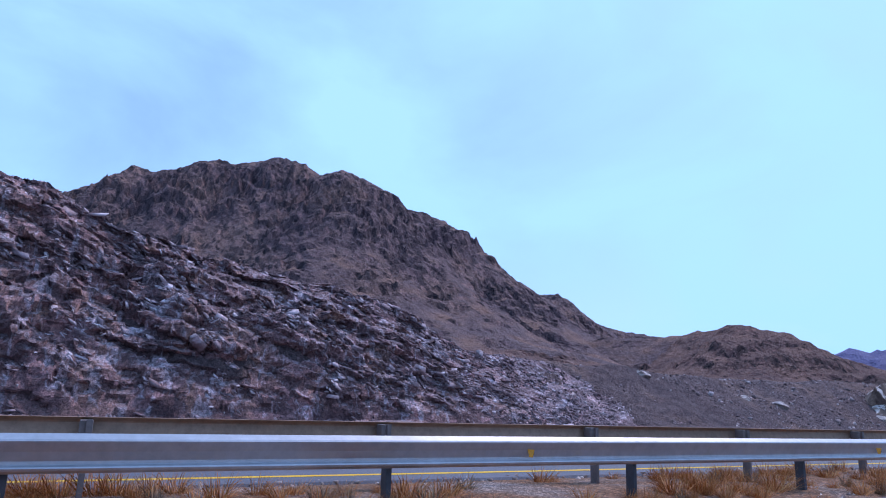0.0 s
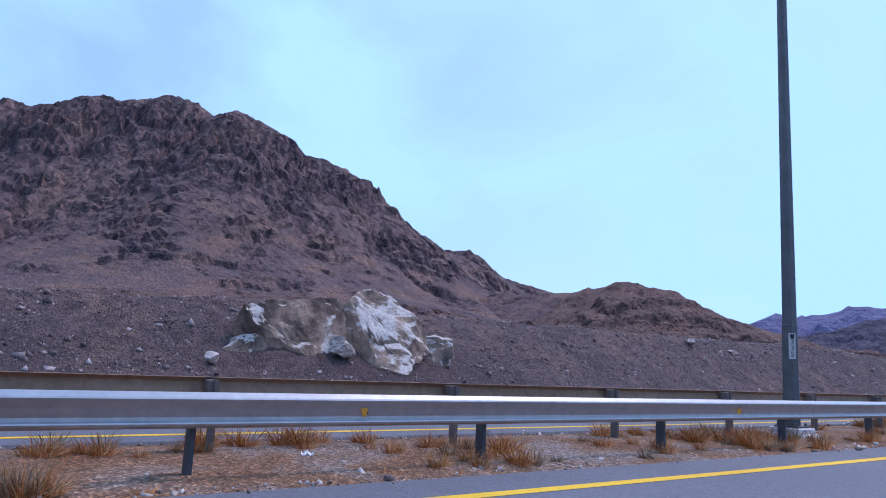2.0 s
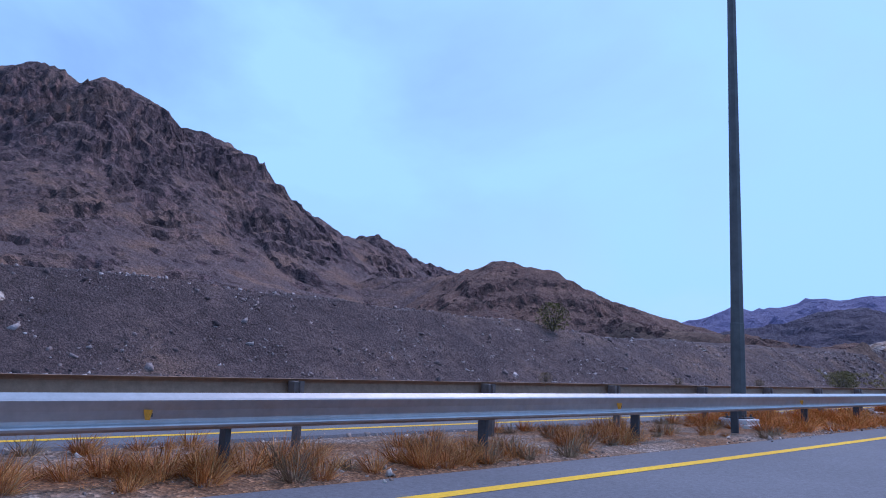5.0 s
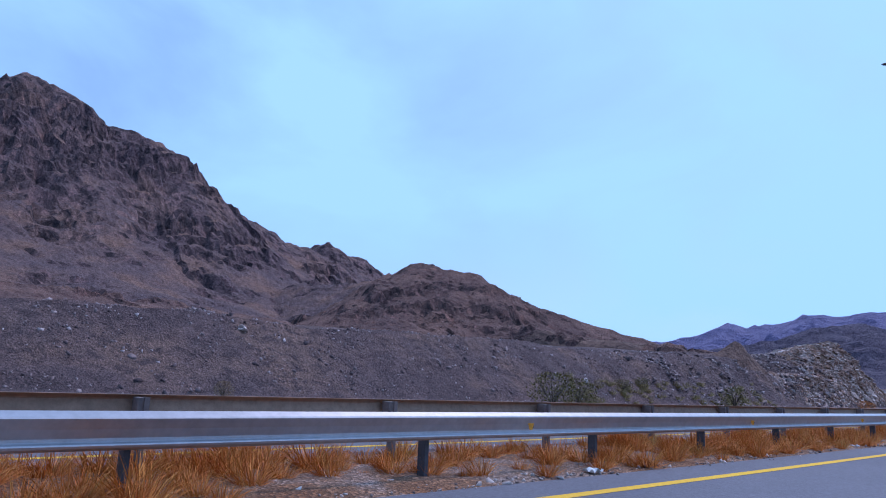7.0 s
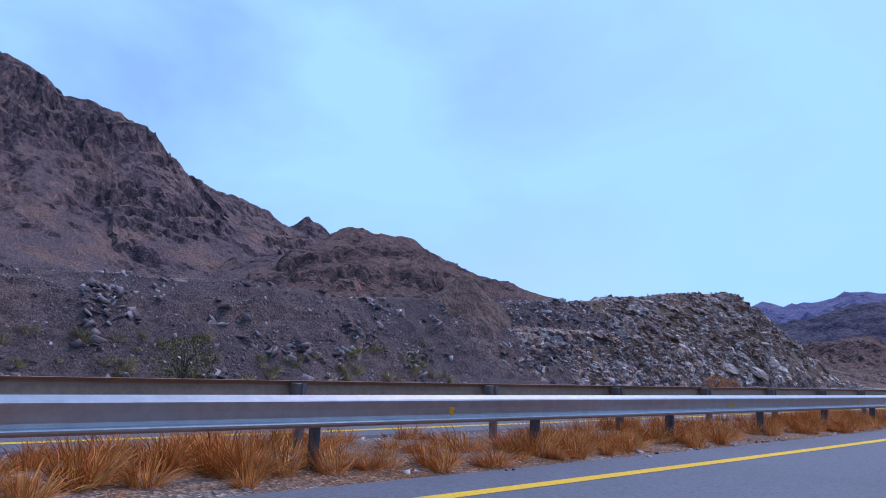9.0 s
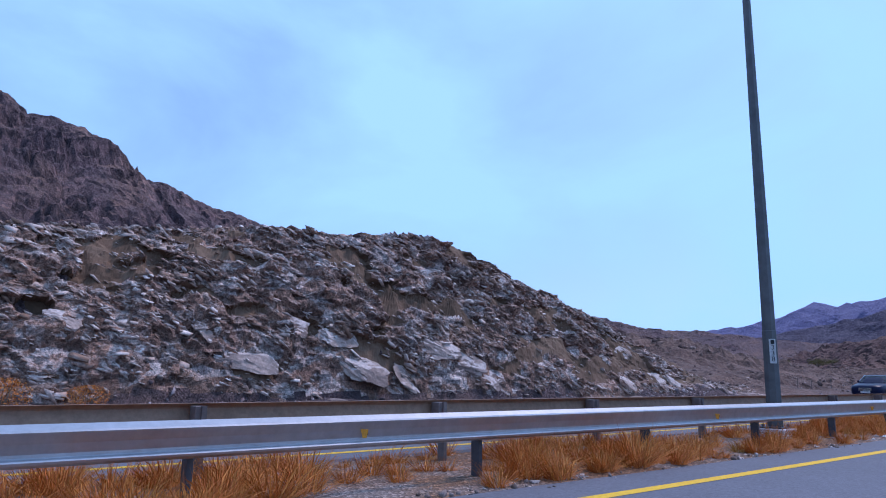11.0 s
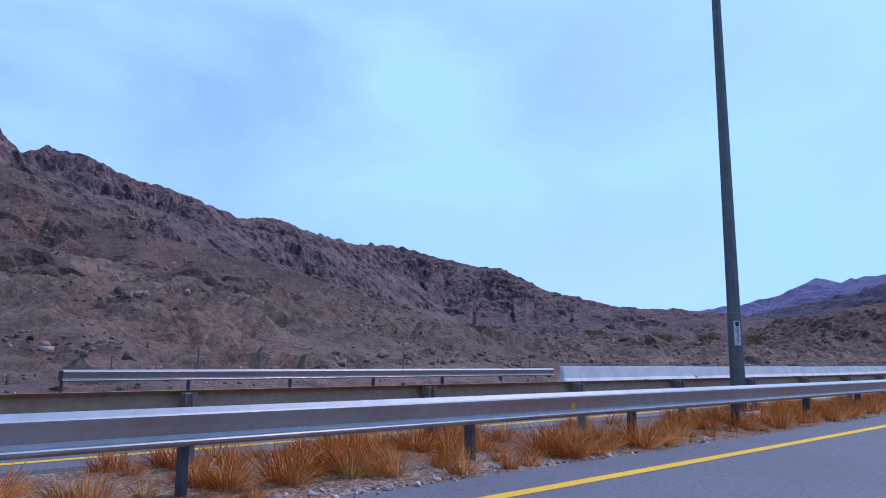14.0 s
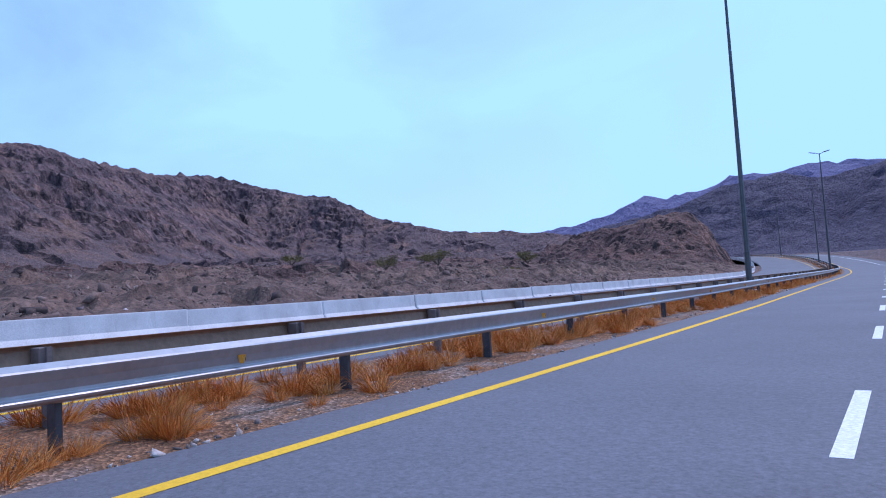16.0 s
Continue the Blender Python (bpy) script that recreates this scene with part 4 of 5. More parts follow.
def guardrail(label, l, top, front, s0, s1, mat, post_mat, ground, bolts=True):
    rail = tagged(new("guardrail"), label, "guardrail", "guard rails along the road")
    sign = 1 if front > 0 else -1
    post = post_mesh(top - ground - 0.03, post_mat)
    bb = bmesh.new()
    box(bb, -0.10, 0.10, -0.075, 0.075, 0.0, 0.30, 0.008)
    spacer = bm_mesh("spacer", bb, MAT_BLOCK if front < 0 else post_mat)
    kb = bmesh.new()
    bmesh.ops.create_cone(kb, cap_ends=True, segments=8, radius1=0.013, radius2=0.009, depth=0.012)
    bolt = bm_mesh("bolt", kb, MAT_BOLT)
    for s in np.arange(s0, s1, POST_STEP):
        part("beam", beam_mesh(s, POST_STEP + 0.02, l, top - 0.37 + 0.0015 * math.sin(s * 1.7), sign, mat), None, rail, "", road_pose(s, l, top - 0.37 + float(rise(s))))
        q = s - 1.1 if bolts and 118 < s < 164 else s
        part("post", post, None, rail, "", road_pose(q, l + sign * (0.225 if front > 0 else 0.165), ground + float(rise(s))))
        part("spacer", spacer, None, rail, "grey steel spacer block", road_pose(q, l + sign * 0.10, top - 0.335 + float(rise(s))))
        if bolts and s < 470:
            for off in (-0.14, 0.14):
                part("bolt", bolt, None, rail, "", road_pose(s + off, l + 0.03, top - 0.022 + float(rise(s))) @ pose(0, 0, 0, 0, 36, 0))
    return rail


guardrail("galvanised steel guard rail on posts beside the dry grass", 7.084, 0.783, 1, POST_FIRST, POST_LAST, MAT_STEEL, MAT_POST, -0.14)
guardrail("weathered steel guard rail facing the other carriageway", 9.083, 0.878, -1, POST_FIRST + 0.70, POST_LAST, MAT_STEEL_BACK, MAT_BLOCK, -0.14, False)
guardrail("short steel guard rail ending at the concrete barrier", 23.5, 1.03, 1, 354.6, 376.0, MAT_STEEL, MAT_POST, 0.2, False)


def reflector(s, colour):
    """A small plate on a bent tab, in the hollow of the beam."""
    ob = tagged(new("reflector"), "small orange reflector bolted to the guard rail", "reflector", "reflectors on the guard rail")
    bm = bmesh.new()
    box(bm, -0.004, 0.004, -0.045, 0.045, -0.05, 0.05, 0.003)
    for v in bm.verts:
        if v.co.z < 0:
            v.co.y *= 0.55
    part("plate", bm, colour, ob, "orange reflecting plate")
    bm = bmesh.new()
    box(bm, -0.02, 0.0, 0.03, 0.042, -0.02, 0.02)
    part("tab", bm, MAT_POST, ob)
    ob.matrix_basis = road_pose(s, 7.011, 0.573 + float(rise(s)), -38)
    return ob


_first = reflector(-1.88, MAT_ORANGE)
for n, s in enumerate(np.arange(6.12, 500, 8.0)):
    copy_thing(_first, road_pose(s, 7.011, 0.573 + float(rise(s)), -38))


marker = tagged(new("rail_marker"), "small white marker strip with red tape on the guard rail", "marker")
_bm = bmesh.new()
box(_bm, -0.004, 0.004, -0.03, 0.03, -0.10, 0.10, 0.003)
part("strip", _bm, MAT_WHITE, marker, "white strip")
_bm = bmesh.new()
box(_bm, -0.004, 0.008, -0.031, 0.031, 0.0, 0.07, 0.002)
part("tape", _bm, MAT_RED, marker, "red tape")
marker.matrix_basis = road_pose(88.85, 7.011, 0.585)


# ---------------------------------------------------------------- concrete barrier
def barrier_block(length):
    prof = [(-0.36, 0.0), (-0.36, 0.07), (-0.17, 0.31), (-0.11, 0.91), (-0.095, 0.935), (0.095, 0.935), (0.11, 0.91), (0.17, 0.31), (0.36, 0.07), (0.36, 0.0)]
    bm = bmesh.new()
    rings = []
    for y, k in ((0.0, 0.72), (0.08, 1.0), (length - 0.08, 1.0), (length, 0.72)):
        rings.append([bm.verts.new((x * k, y, z if z < 0.5 else z * (0.985 + 0.015 * (k > 0.95)))) for x, z in prof])
    for a, b in zip(rings, rings[1:]):
        for i in range(len(prof)):
            j = (i + 1) % len(prof)
            bm.faces.new((a[i], a[j], b[j], b[i]))
    bm.faces.new(rings[0])
    bm.faces.new(rings[-1][::-1])
    bmesh.ops.recalc_face_normals(bm, faces=bm.faces[:])
    return bm_mesh("barrier_block", bm, MAT_CONCRETE)


_block = barrier_block(7.43)
_first = tagged(new("barrier_block", _block), "pale grey concrete road barrier block", "barrier", "concrete barrier along the road")
_first.matrix_basis = road_pose(379.35, 23.5, 0.2)
for n in range(1, 42):
    s = 379.35 + 7.55 * n
    copy_thing(_first, road_pose(s, 23.5, 0.2 + 0.012 * math.sin(n * 2.1) + float(rise(s))))


# ---------------------------------------------------------------- street lamps
def street_lamp(s, l, number="", height=20.0):
    lamp = tagged(new("street_lamp"), "tall grey steel street lamp with two heads on a plinth", "street lamp", "street lamps in the median")
    bm = bmesh.new()
    tube(bm, [((0, 0, 0.28), 0.19), ((0, 0, 2.6), 0.175), ((0, 0, 2.62), 0.165), ((0, 0, height - 0.15), 0.075)], 8)
    part("pole", bm, MAT_POLE, lamp)
    bm = bmesh.new()
    box(bm, -0.42, 0.42, -0.42, 0.42, 0.0, 0.12, 0.02)
    box(bm, -0.36, 0.36, -0.36, 0.36, 0.12, 0.24, 0.02)
    part("plinth", bm, MAT_CONCRETE, lamp, "white painted concrete plinth")
    bm = bmesh.new()
    box(bm, -0.27, 0.27, -0.27, 0.27, 0.24, 0.28, 0.005)
    base = part("base_plate", bm, MAT_POST, lamp)
    for x in (-0.21, 0.21):
        for y in (-0.21, 0.21):
            bm = bmesh.new()
            bmesh.ops.create_cone(bm, cap_ends=True, segments=6, radius1=0.03, radius2=0.03, depth=0.07, matrix=pose(x, y, 0.31))
            part("bolt", bm, MAT_BOLT, base)
    for sign in (-1, 1):
        bm = bmesh.new()
        tube(bm, [((0, 0, height - 0.3), 0.05), ((sign * 0.3, 0, height - 0.13), 0.045), ((sign * 0.6, 0, height - 0.01), 0.04)], 8)
        arm = part("arm", bm, MAT_POLE, lamp)
        bm = bmesh.new()
        tube(bm, [((sign * 0.5, 0, height - 0.05), 0.05), ((sign * 0.6, 0, height - 0.01), 0.17), ((sign * 1.2, 0, height + 0.11), 0.20), ((sign * 1.5, 0, height + 0.18), 0.12), ((sign * 1.58, 0, height + 0.2), 0.03)], 10)
        for v in bm.verts:
            mid = height - 0.17 + 0.24 * abs(v.co.x)
            v.co.z = mid + (v.co.z - mid) * 0.42
        part("lamp_head", bm, MAT_LAMP, arm, "dark grey flat lamp head")
    if number:
        bm = bmesh.new()
        box(bm, 0.165, 0.19, -0.075, 0.075, 1.80, 2.40)
        plate = part("number_plate", bm, MAT_PLATE, lamp, "pale plate with black numerals", pose(0, 0, 0, 0, 0, -48))
        for k, ch in enumerate(number):
            c = bpy.data.curves.new("numeral", "FONT")
            c.body, c.size, c.extrude, c.align_x, c.align_y = ch, 0.17, 0.001, "CENTER", "CENTER"
            c.materials.append(MAT_BLACK)
            t = new("numeral", c)
            t.parent = plate
            t.matrix_basis = Matrix.Translation((0.193, 0, 2.19 - 0.145 * k)) @ pose(0, 0, 0, 90, 0, 90)
        bm = bmesh.new()
        box(bm, 0.19, 0.194, -0.042, 0.042, 2.27, 2.38, 0.01)
        part("emblem", bm, MAT_BLACK, plate, "small black emblem")
    lamp.matrix_basis = road_pose(s, l, -0.12 + float(rise(s)), 0)
    lean = pose(0, 0, 0, -1.7, 0, 0)
    for ob in lamp.children:
        if not ob.name.startswith(("plinth", "base_plate")):
            ob.matrix_basis = lean @ ob.matrix_basis
    return lamp


for s, number in ((66.1, "335"), (141.0, ""), (215.5, ""), (290.85, "338"), (366.1, "339"), (446.3, ""), (527.0, ""), (602.0, ""), (677.0, "")):
    street_lamp(s, 8.1, number, 17.8 if number == "338" else 20.0)


# ---------------------------------------------------------------- rocks
def rock_shapes(count, seed, flat=1.0, points=14):
    """Angular stones: hulls of random points, as arrays."""
    rng, shapes = np.random.default_rng(seed), []
    for _ in range(count):
        p = rng.normal(size=(points, 3))
        p /= np.linalg.norm(p, axis=1)[:, None] ** 0.8
        p[:, 2] *= flat
        bm = bmesh.new()
        vs = [bm.verts.new(q) for q in p]
        out = bmesh.ops.convex_hull(bm, input=vs)
        bmesh.ops.delete(bm, geom=[v for v in bm.verts if not v.link_faces], context="VERTS")
        bmesh.ops.triangulate(bm, faces=bm.faces[:])
        bm.verts.index_update()
        shapes.append((np.array([v.co[:] for v in bm.verts]), np.array([[v.index for v in f.verts] for f in bm.faces])))
        bm.free()
    return shapes


def turned(rng, n, lean):
    """Random turns: any heading, and a lean of about that many degrees."""
    a, b, c = rng.uniform(0, 2 * np.pi, n), np.radians(rng.normal(0, lean, n)), np.radians(rng.normal(0, lean, n))
    ca, sa, cb, sb, cc, sc = np.cos(a), np.sin(a), np.cos(b), np.sin(b), np.cos(c), np.sin(c)
    zero, one = np.zeros(n), np.ones(n)
    rz = np.stack([ca, -sa, zero, sa, ca, zero, zero, zero, one], -1).reshape(n, 3, 3)
    ry = np.stack([cb, zero, sb, zero, one, zero, -sb, zero, cb], -1).reshape(n, 3, 3)
    rx = np.stack([one, zero, zero, zero, cc, -sc, zero, sc, cc], -1).reshape(n, 3, 3)
    return ry @ rx @ rz


def scatter(name, shapes, places, sizes, turns, mat, label, category):
    """Many stones in one mesh."""
    rng = np.random.default_rng(len(places))
    pick = rng.integers(0, len(shapes), len(places))
    vs, fs, base = [], [], 0
    for k, (v, f) in enumerate(shapes):
        idx = np.where(pick == k)[0]
        if not len(idx):
            continue
        q = np.einsum("nij,vj->nvi", turns[idx], v) * sizes[idx][:, None, None] + places[idx][:, None, :]
        vs.append(q.reshape(-1, 3))
        fs.append((f[None] + (np.arange(len(idx)) * len(v))[:, None, None] + base).reshape(-1, 3))
        base += len(idx) * len(v)
    v, f = np.concatenate(vs), np.concatenate(fs)
    me = bpy.data.meshes.new(name)
    me.vertices.add(len(v))
    me.vertices.foreach_set("co", v.ravel().astype(np.float32))
    me.loops.add(f.size)
    me.loops.foreach_set("vertex_index", f.ravel().astype(np.int32))
    me.polygons.add(len(f))
    me.polygons.foreach_set("loop_start", np.arange(0, f.size, 3, dtype=np.int32))
    me.update(calc_edges=True)
    me.materials.append(mat)
    return tagged(new(name, me), label, category, kind="stuff")


def slab_shapes(count, seed):
    """Split slabs: long flat blocks with skewed corners."""
    rg, shapes = np.random.default_rng(seed), []
    for _ in range(count):
        c = np.array([[x, y, z] for x in (-1, 1) for y in (-1, 1) for z in (-1, 1)], float)
        c = c * np.array([0.75, 1.1, rg.uniform(0.09, 0.26)]) * rg.uniform(0.45, 1.4, (8, 3)) + rg.normal(0, 0.06, (8, 3))
        bm = bmesh.new()
        bmesh.ops.convex_hull(bm, input=[bm.verts.new(q) for q in c])
        bmesh.ops.delete(bm, geom=[v for v in bm.verts if not v.link_faces], context="VERTS")
        bmesh.ops.triangulate(bm, faces=bm.faces[:])
        bm.verts.index_update()
        shapes.append((np.array([v.co[:] for v in bm.verts]), np.array([[v.index for v in f.verts] for f in bm.faces])))
        bm.free()
    return shapes


def bedded(rng, n, heading, dip, spread):
    """Turns of slabs that lie with the strata: a heading, a dip to the right, and some disorder."""
    out = np.empty((n, 3, 3))
    for k in range(n):
        out[k] = np.array(Euler((math.radians(-dip + rng.normal(0, spread)), math.radians(rng.normal(12, spread)), math.radians(heading + rng.normal(0, 20)))).to_matrix())
    return out


SLABS, STONES = slab_shapes(16, 3), rock_shapes(14, 5, 0.75, 7)


def on_bank(rng, n, s0, s1, l0, l1, power=1.0):
    s, l = rng.uniform(s0, s1, n), l0 + (l1 - l0) * rng.uniform(0, 1, n) ** power
    x, y, z = bank_places(s, l)
    return s, l, np.stack([x, y, z], -1)


rng = np.random.default_rng(21)
s, l, p = on_bank(rng, 44000, -10, 36, 27.6, 35.2)
keep = fbm(s / 2.6, l / 2.6, p[:, 2] / 2.0, 3) + 0.08 + 0.2 * smoothstep(s, 8, 22) > rng.uniform(0, 0.6, len(s))
s, p = s[keep], p[keep]
scatter("dark_rock_slabs", SLABS, p, np.clip(rng.lognormal(-2.7, 0.55, len(s)), 0.03, 0.3) * (0.55 + 0.45 * craggy(s)), bedded(rng, len(s), 0, 22, 20), MAT_SLAB_DARK, "broken dark rock slabs with pale faces on the cut", "rocks")
s, l, p = on_bank(rng, 38000, 252, 342, 27.6, 35.2)
earth, loose = pockets(s, l, p[:, 2])
keep = (p[:, 2] > 0.4) & ((fbm(s / 3.0, l / 3.0, p[:, 2] / 2.2, 3) + 0.26) * (1 - 0.85 * earth) * (1 - 0.8 * loose) > rng.uniform(0, 0.6, len(s)))
s, p = s[keep], p[keep]
scatter("pale_rock_slabs", SLABS, p, np.clip(rng.lognormal(-2.45, 0.5, len(s)), 0.04, 0.32) * (0.5 + 0.5 * craggy(s)), bedded(rng, len(s), 12, 22, 15), MAT_SLAB_PALE, "broken white and brown rock slabs on the cut", "rocks")
s, l, p = on_bank(rng, 52000, 24, 275, 27.8, 36.5, 0.9)
keep = fbm(s / 2.2, l / 2.2, 1.0, 3) + 0.13 + 0.14 * (1 - smoothstep(s, 45, 75)) > rng.uniform(0, 0.4, len(s))
s, p = s[keep], p[keep]
scatter("scree_stones", STONES, p, np.clip(rng.lognormal(-2.95, 0.55, len(s)), 0.025, 0.30), turned(rng, len(s), 40), MAT_STONE, "loose grey stones on the scree bank", "stones")
s, l, p = on_bank(rng, 7000, 226, 276, 27.6, 34.6)
keep = fbm(s / 3.2, l / 1.8, 4.0, 3) - 0.07 + 0.15 * smoothstep(s, 240, 262) > rng.uniform(0, 0.45, len(s))
s, p = s[keep], p[keep]
scatter("bank_rubble", SLABS, p, np.clip(rng.lognormal(-2.0, 0.5, len(s)), 0.05, 0.28), turned(rng, len(s), 35), MAT_STONE, "dark and pale rubble breaking out of the bank", "rocks")
s, l, p = on_bank(rng, 26000, 254, 338, 27.6, 35.0)
keep = pockets(s, l, p[:, 2])[1] * (fbm(s / 2.0, l / 2.0, 9.0, 3) + 0.25) > rng.uniform(0, 0.5, len(s))
s, p = s[keep], p[keep]
scatter("talus_stones", STONES, p, np.clip(rng.lognormal(-2.8, 0.55, len(s)), 0.03, 0.3), turned(rng, len(s), 40), MAT_STONE, "loose grey talus stones on and below the cut", "stones")
s, l, p = on_bank(rng, 3500, 340, 520, 22.5, 90, 1.4)
scatter("fan_stones", STONES, p, np.clip(rng.lognormal(-2.4, 0.6, len(s)), 0.04, 0.5), turned(rng, len(s), 40), MAT_STONE_BROWN, "brown stones on the gravel plain", "stones")


def slope_stones(name, count, s0, s1, l0, l1, mid, top, mat, label):
    """Stones lying on whichever sheet is the uppermost there."""
    s, l = rng.uniform(s0, s1, count), l0 + (l1 - l0) * rng.uniform(0, 1, count) ** 1.3
    keep = fbm(s / 9, l / 9, 3.0, 3) + 0.12 > rng.uniform(0, 0.5, count)
    s, l = s[keep], l[keep]
    x, y = road_xy(s, l)
    sheets = [bpy.data.objects[k] for k in ("hill", "gravel_fan", "pale_rock_cut")]
    z = np.empty(len(s))
    for k in range(len(s)):
        hits = [ob.ray_cast((x[k], y[k], 300.0), (0, 0, -1)) for ob in sheets]
        z[k] = max([h[1].z for h in hits if h[0]], default=-20.0)
    keep = z > -5
    size = np.clip(rng.lognormal(mid, 0.6, len(s)), 0.05, top)
    return scatter(name, STONES, np.stack([x, y, z], -1)[keep], size[keep], turned(rng, len(s), 40)[keep], mat, label, "stones")


slope_stones("hill_stones", 46000, 318, 520, 30, 150, -2.1, 0.55, MAT_STONE_BROWN, "broken brown rocks on the hillside")
n = 5000
s, l = rng.uniform(-30, 480, n), np.where(rng.uniform(0, 1, n) < 0.6, rng.uniform(6.1, 7.6, n), rng.uniform(7.6, 9.9, n))
x, y = road_xy(s, l)
scatter("median_gravel", STONES, np.stack([x, y, -0.105 + rise(s)], -1), np.clip(rng.lognormal(-3.75, 0.5, n), 0.012, 0.09), turned(rng, n, 40), MAT_GRAVEL_STONE, "loose gravel on the median", "gravel")
n = 6000
s, l = rng.uniform(-30, 480, n), rng.uniform(21.9, 29.0, n)
x, y, z = bank_places(s, l)
scatter("verge_gravel", STONES, np.stack([x, y, z], -1), np.clip(rng.lognormal(-2.9, 0.5, n), 0.03, 0.25), turned(rng, n, 40), MAT_STONE, "loose stones on the far verge", "gravel")


def boulder(s, l, z, size, squash, mat, label, seed, turn=0.0, corners=22, rough=0.11):
    """One large rock: a cut and worn hull with fractured faces."""
    rg = np.random.default_rng(seed)
    bm = bmesh.new()
    bmesh.ops.create_icosphere(bm, subdivisions=5 if size > 2 else 4, radius=1.0)
    co = np.array([v.co[:] for v in bm.verts])
    co = co / np.abs(co).max(axis=1)[:, None] ** 0.8
    for _ in range(corners):
        n = rg.normal(size=3) * np.array([1.0, 0.8, 0.7])
        n /= np.linalg.norm(n)
        co = co - np.clip(co @ n - rg.uniform(0.5, 0.95), 0, None)[:, None] * n
    out = co / np.linalg.norm(co, axis=1)[:, None]
    d = rough * (fbm(co[:, 0] * 2.0 + seed, co[:, 1] * 2.0, co[:, 2] * 2.0, 5, 0.55, True) + 0.5 * blocks(co[:, 0] * 2.5 + seed, co[:, 1] * 2.5, co[:, 2] * 2.5))
    co = (co + out * d[:, None]) * np.array(squash) * size * 1.12
    for v, q in zip(bm.verts, co):
        v.co = Vector(q.tolist())
    ob = tagged(new("boulder", bm_mesh("boulder", bm, mat)), label, "boulder", "boulders on the bank")
    ob.matrix_basis = road_pose(s, l, z, turn)
    return ob


STREAKED = "huge grey boulder streaked with white"
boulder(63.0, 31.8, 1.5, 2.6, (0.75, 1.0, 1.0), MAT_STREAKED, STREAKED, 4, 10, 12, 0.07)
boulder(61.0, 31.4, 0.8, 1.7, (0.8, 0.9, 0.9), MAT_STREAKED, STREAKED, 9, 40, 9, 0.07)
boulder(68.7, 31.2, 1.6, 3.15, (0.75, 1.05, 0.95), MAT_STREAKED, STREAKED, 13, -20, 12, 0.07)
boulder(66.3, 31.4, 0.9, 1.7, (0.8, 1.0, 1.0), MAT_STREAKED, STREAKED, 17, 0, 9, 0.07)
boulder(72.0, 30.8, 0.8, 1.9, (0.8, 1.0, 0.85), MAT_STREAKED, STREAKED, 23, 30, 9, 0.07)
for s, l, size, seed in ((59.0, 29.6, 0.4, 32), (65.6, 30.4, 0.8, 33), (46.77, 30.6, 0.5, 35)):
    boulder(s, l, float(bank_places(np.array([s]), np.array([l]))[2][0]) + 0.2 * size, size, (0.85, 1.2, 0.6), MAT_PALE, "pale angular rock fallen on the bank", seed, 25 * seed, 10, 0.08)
PALE = "large white grey rock slab leaning on the cut"


def on_face(s, z):
    """How far left of the drive line the cut reaches this height."""
    for l in np.arange(27.6, 34.5, 0.1):
        x, y, h = bank_places(np.array([s]), np.array([l]))
        if h[0] >= z:
            return float(road_sl(x, y)[1][0])
    return 33.0


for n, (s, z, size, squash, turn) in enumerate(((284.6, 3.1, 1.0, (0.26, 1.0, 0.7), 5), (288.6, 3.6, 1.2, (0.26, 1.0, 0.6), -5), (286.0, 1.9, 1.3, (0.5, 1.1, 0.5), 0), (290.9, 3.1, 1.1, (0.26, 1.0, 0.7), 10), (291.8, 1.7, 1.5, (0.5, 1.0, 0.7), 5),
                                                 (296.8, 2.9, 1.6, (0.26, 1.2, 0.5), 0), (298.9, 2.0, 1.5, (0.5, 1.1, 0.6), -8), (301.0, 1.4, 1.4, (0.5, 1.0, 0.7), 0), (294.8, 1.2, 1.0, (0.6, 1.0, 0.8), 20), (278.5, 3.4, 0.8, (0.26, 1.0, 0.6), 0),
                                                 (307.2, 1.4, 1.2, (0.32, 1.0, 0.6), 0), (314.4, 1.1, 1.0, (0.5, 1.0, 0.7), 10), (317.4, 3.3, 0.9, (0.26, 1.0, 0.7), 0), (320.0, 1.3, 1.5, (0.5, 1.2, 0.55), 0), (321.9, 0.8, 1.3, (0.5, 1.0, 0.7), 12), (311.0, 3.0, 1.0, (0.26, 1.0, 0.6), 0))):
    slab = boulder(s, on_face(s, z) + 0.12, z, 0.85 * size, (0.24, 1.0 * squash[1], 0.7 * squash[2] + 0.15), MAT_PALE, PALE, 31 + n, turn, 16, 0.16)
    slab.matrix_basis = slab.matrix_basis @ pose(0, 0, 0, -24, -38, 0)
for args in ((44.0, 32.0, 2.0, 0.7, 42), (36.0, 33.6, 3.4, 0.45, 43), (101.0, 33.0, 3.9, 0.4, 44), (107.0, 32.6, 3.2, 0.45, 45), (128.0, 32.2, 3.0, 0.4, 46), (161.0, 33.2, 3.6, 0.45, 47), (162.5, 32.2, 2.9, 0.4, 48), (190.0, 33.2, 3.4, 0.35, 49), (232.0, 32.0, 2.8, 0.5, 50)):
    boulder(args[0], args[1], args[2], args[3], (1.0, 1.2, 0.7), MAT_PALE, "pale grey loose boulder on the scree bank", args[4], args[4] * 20)


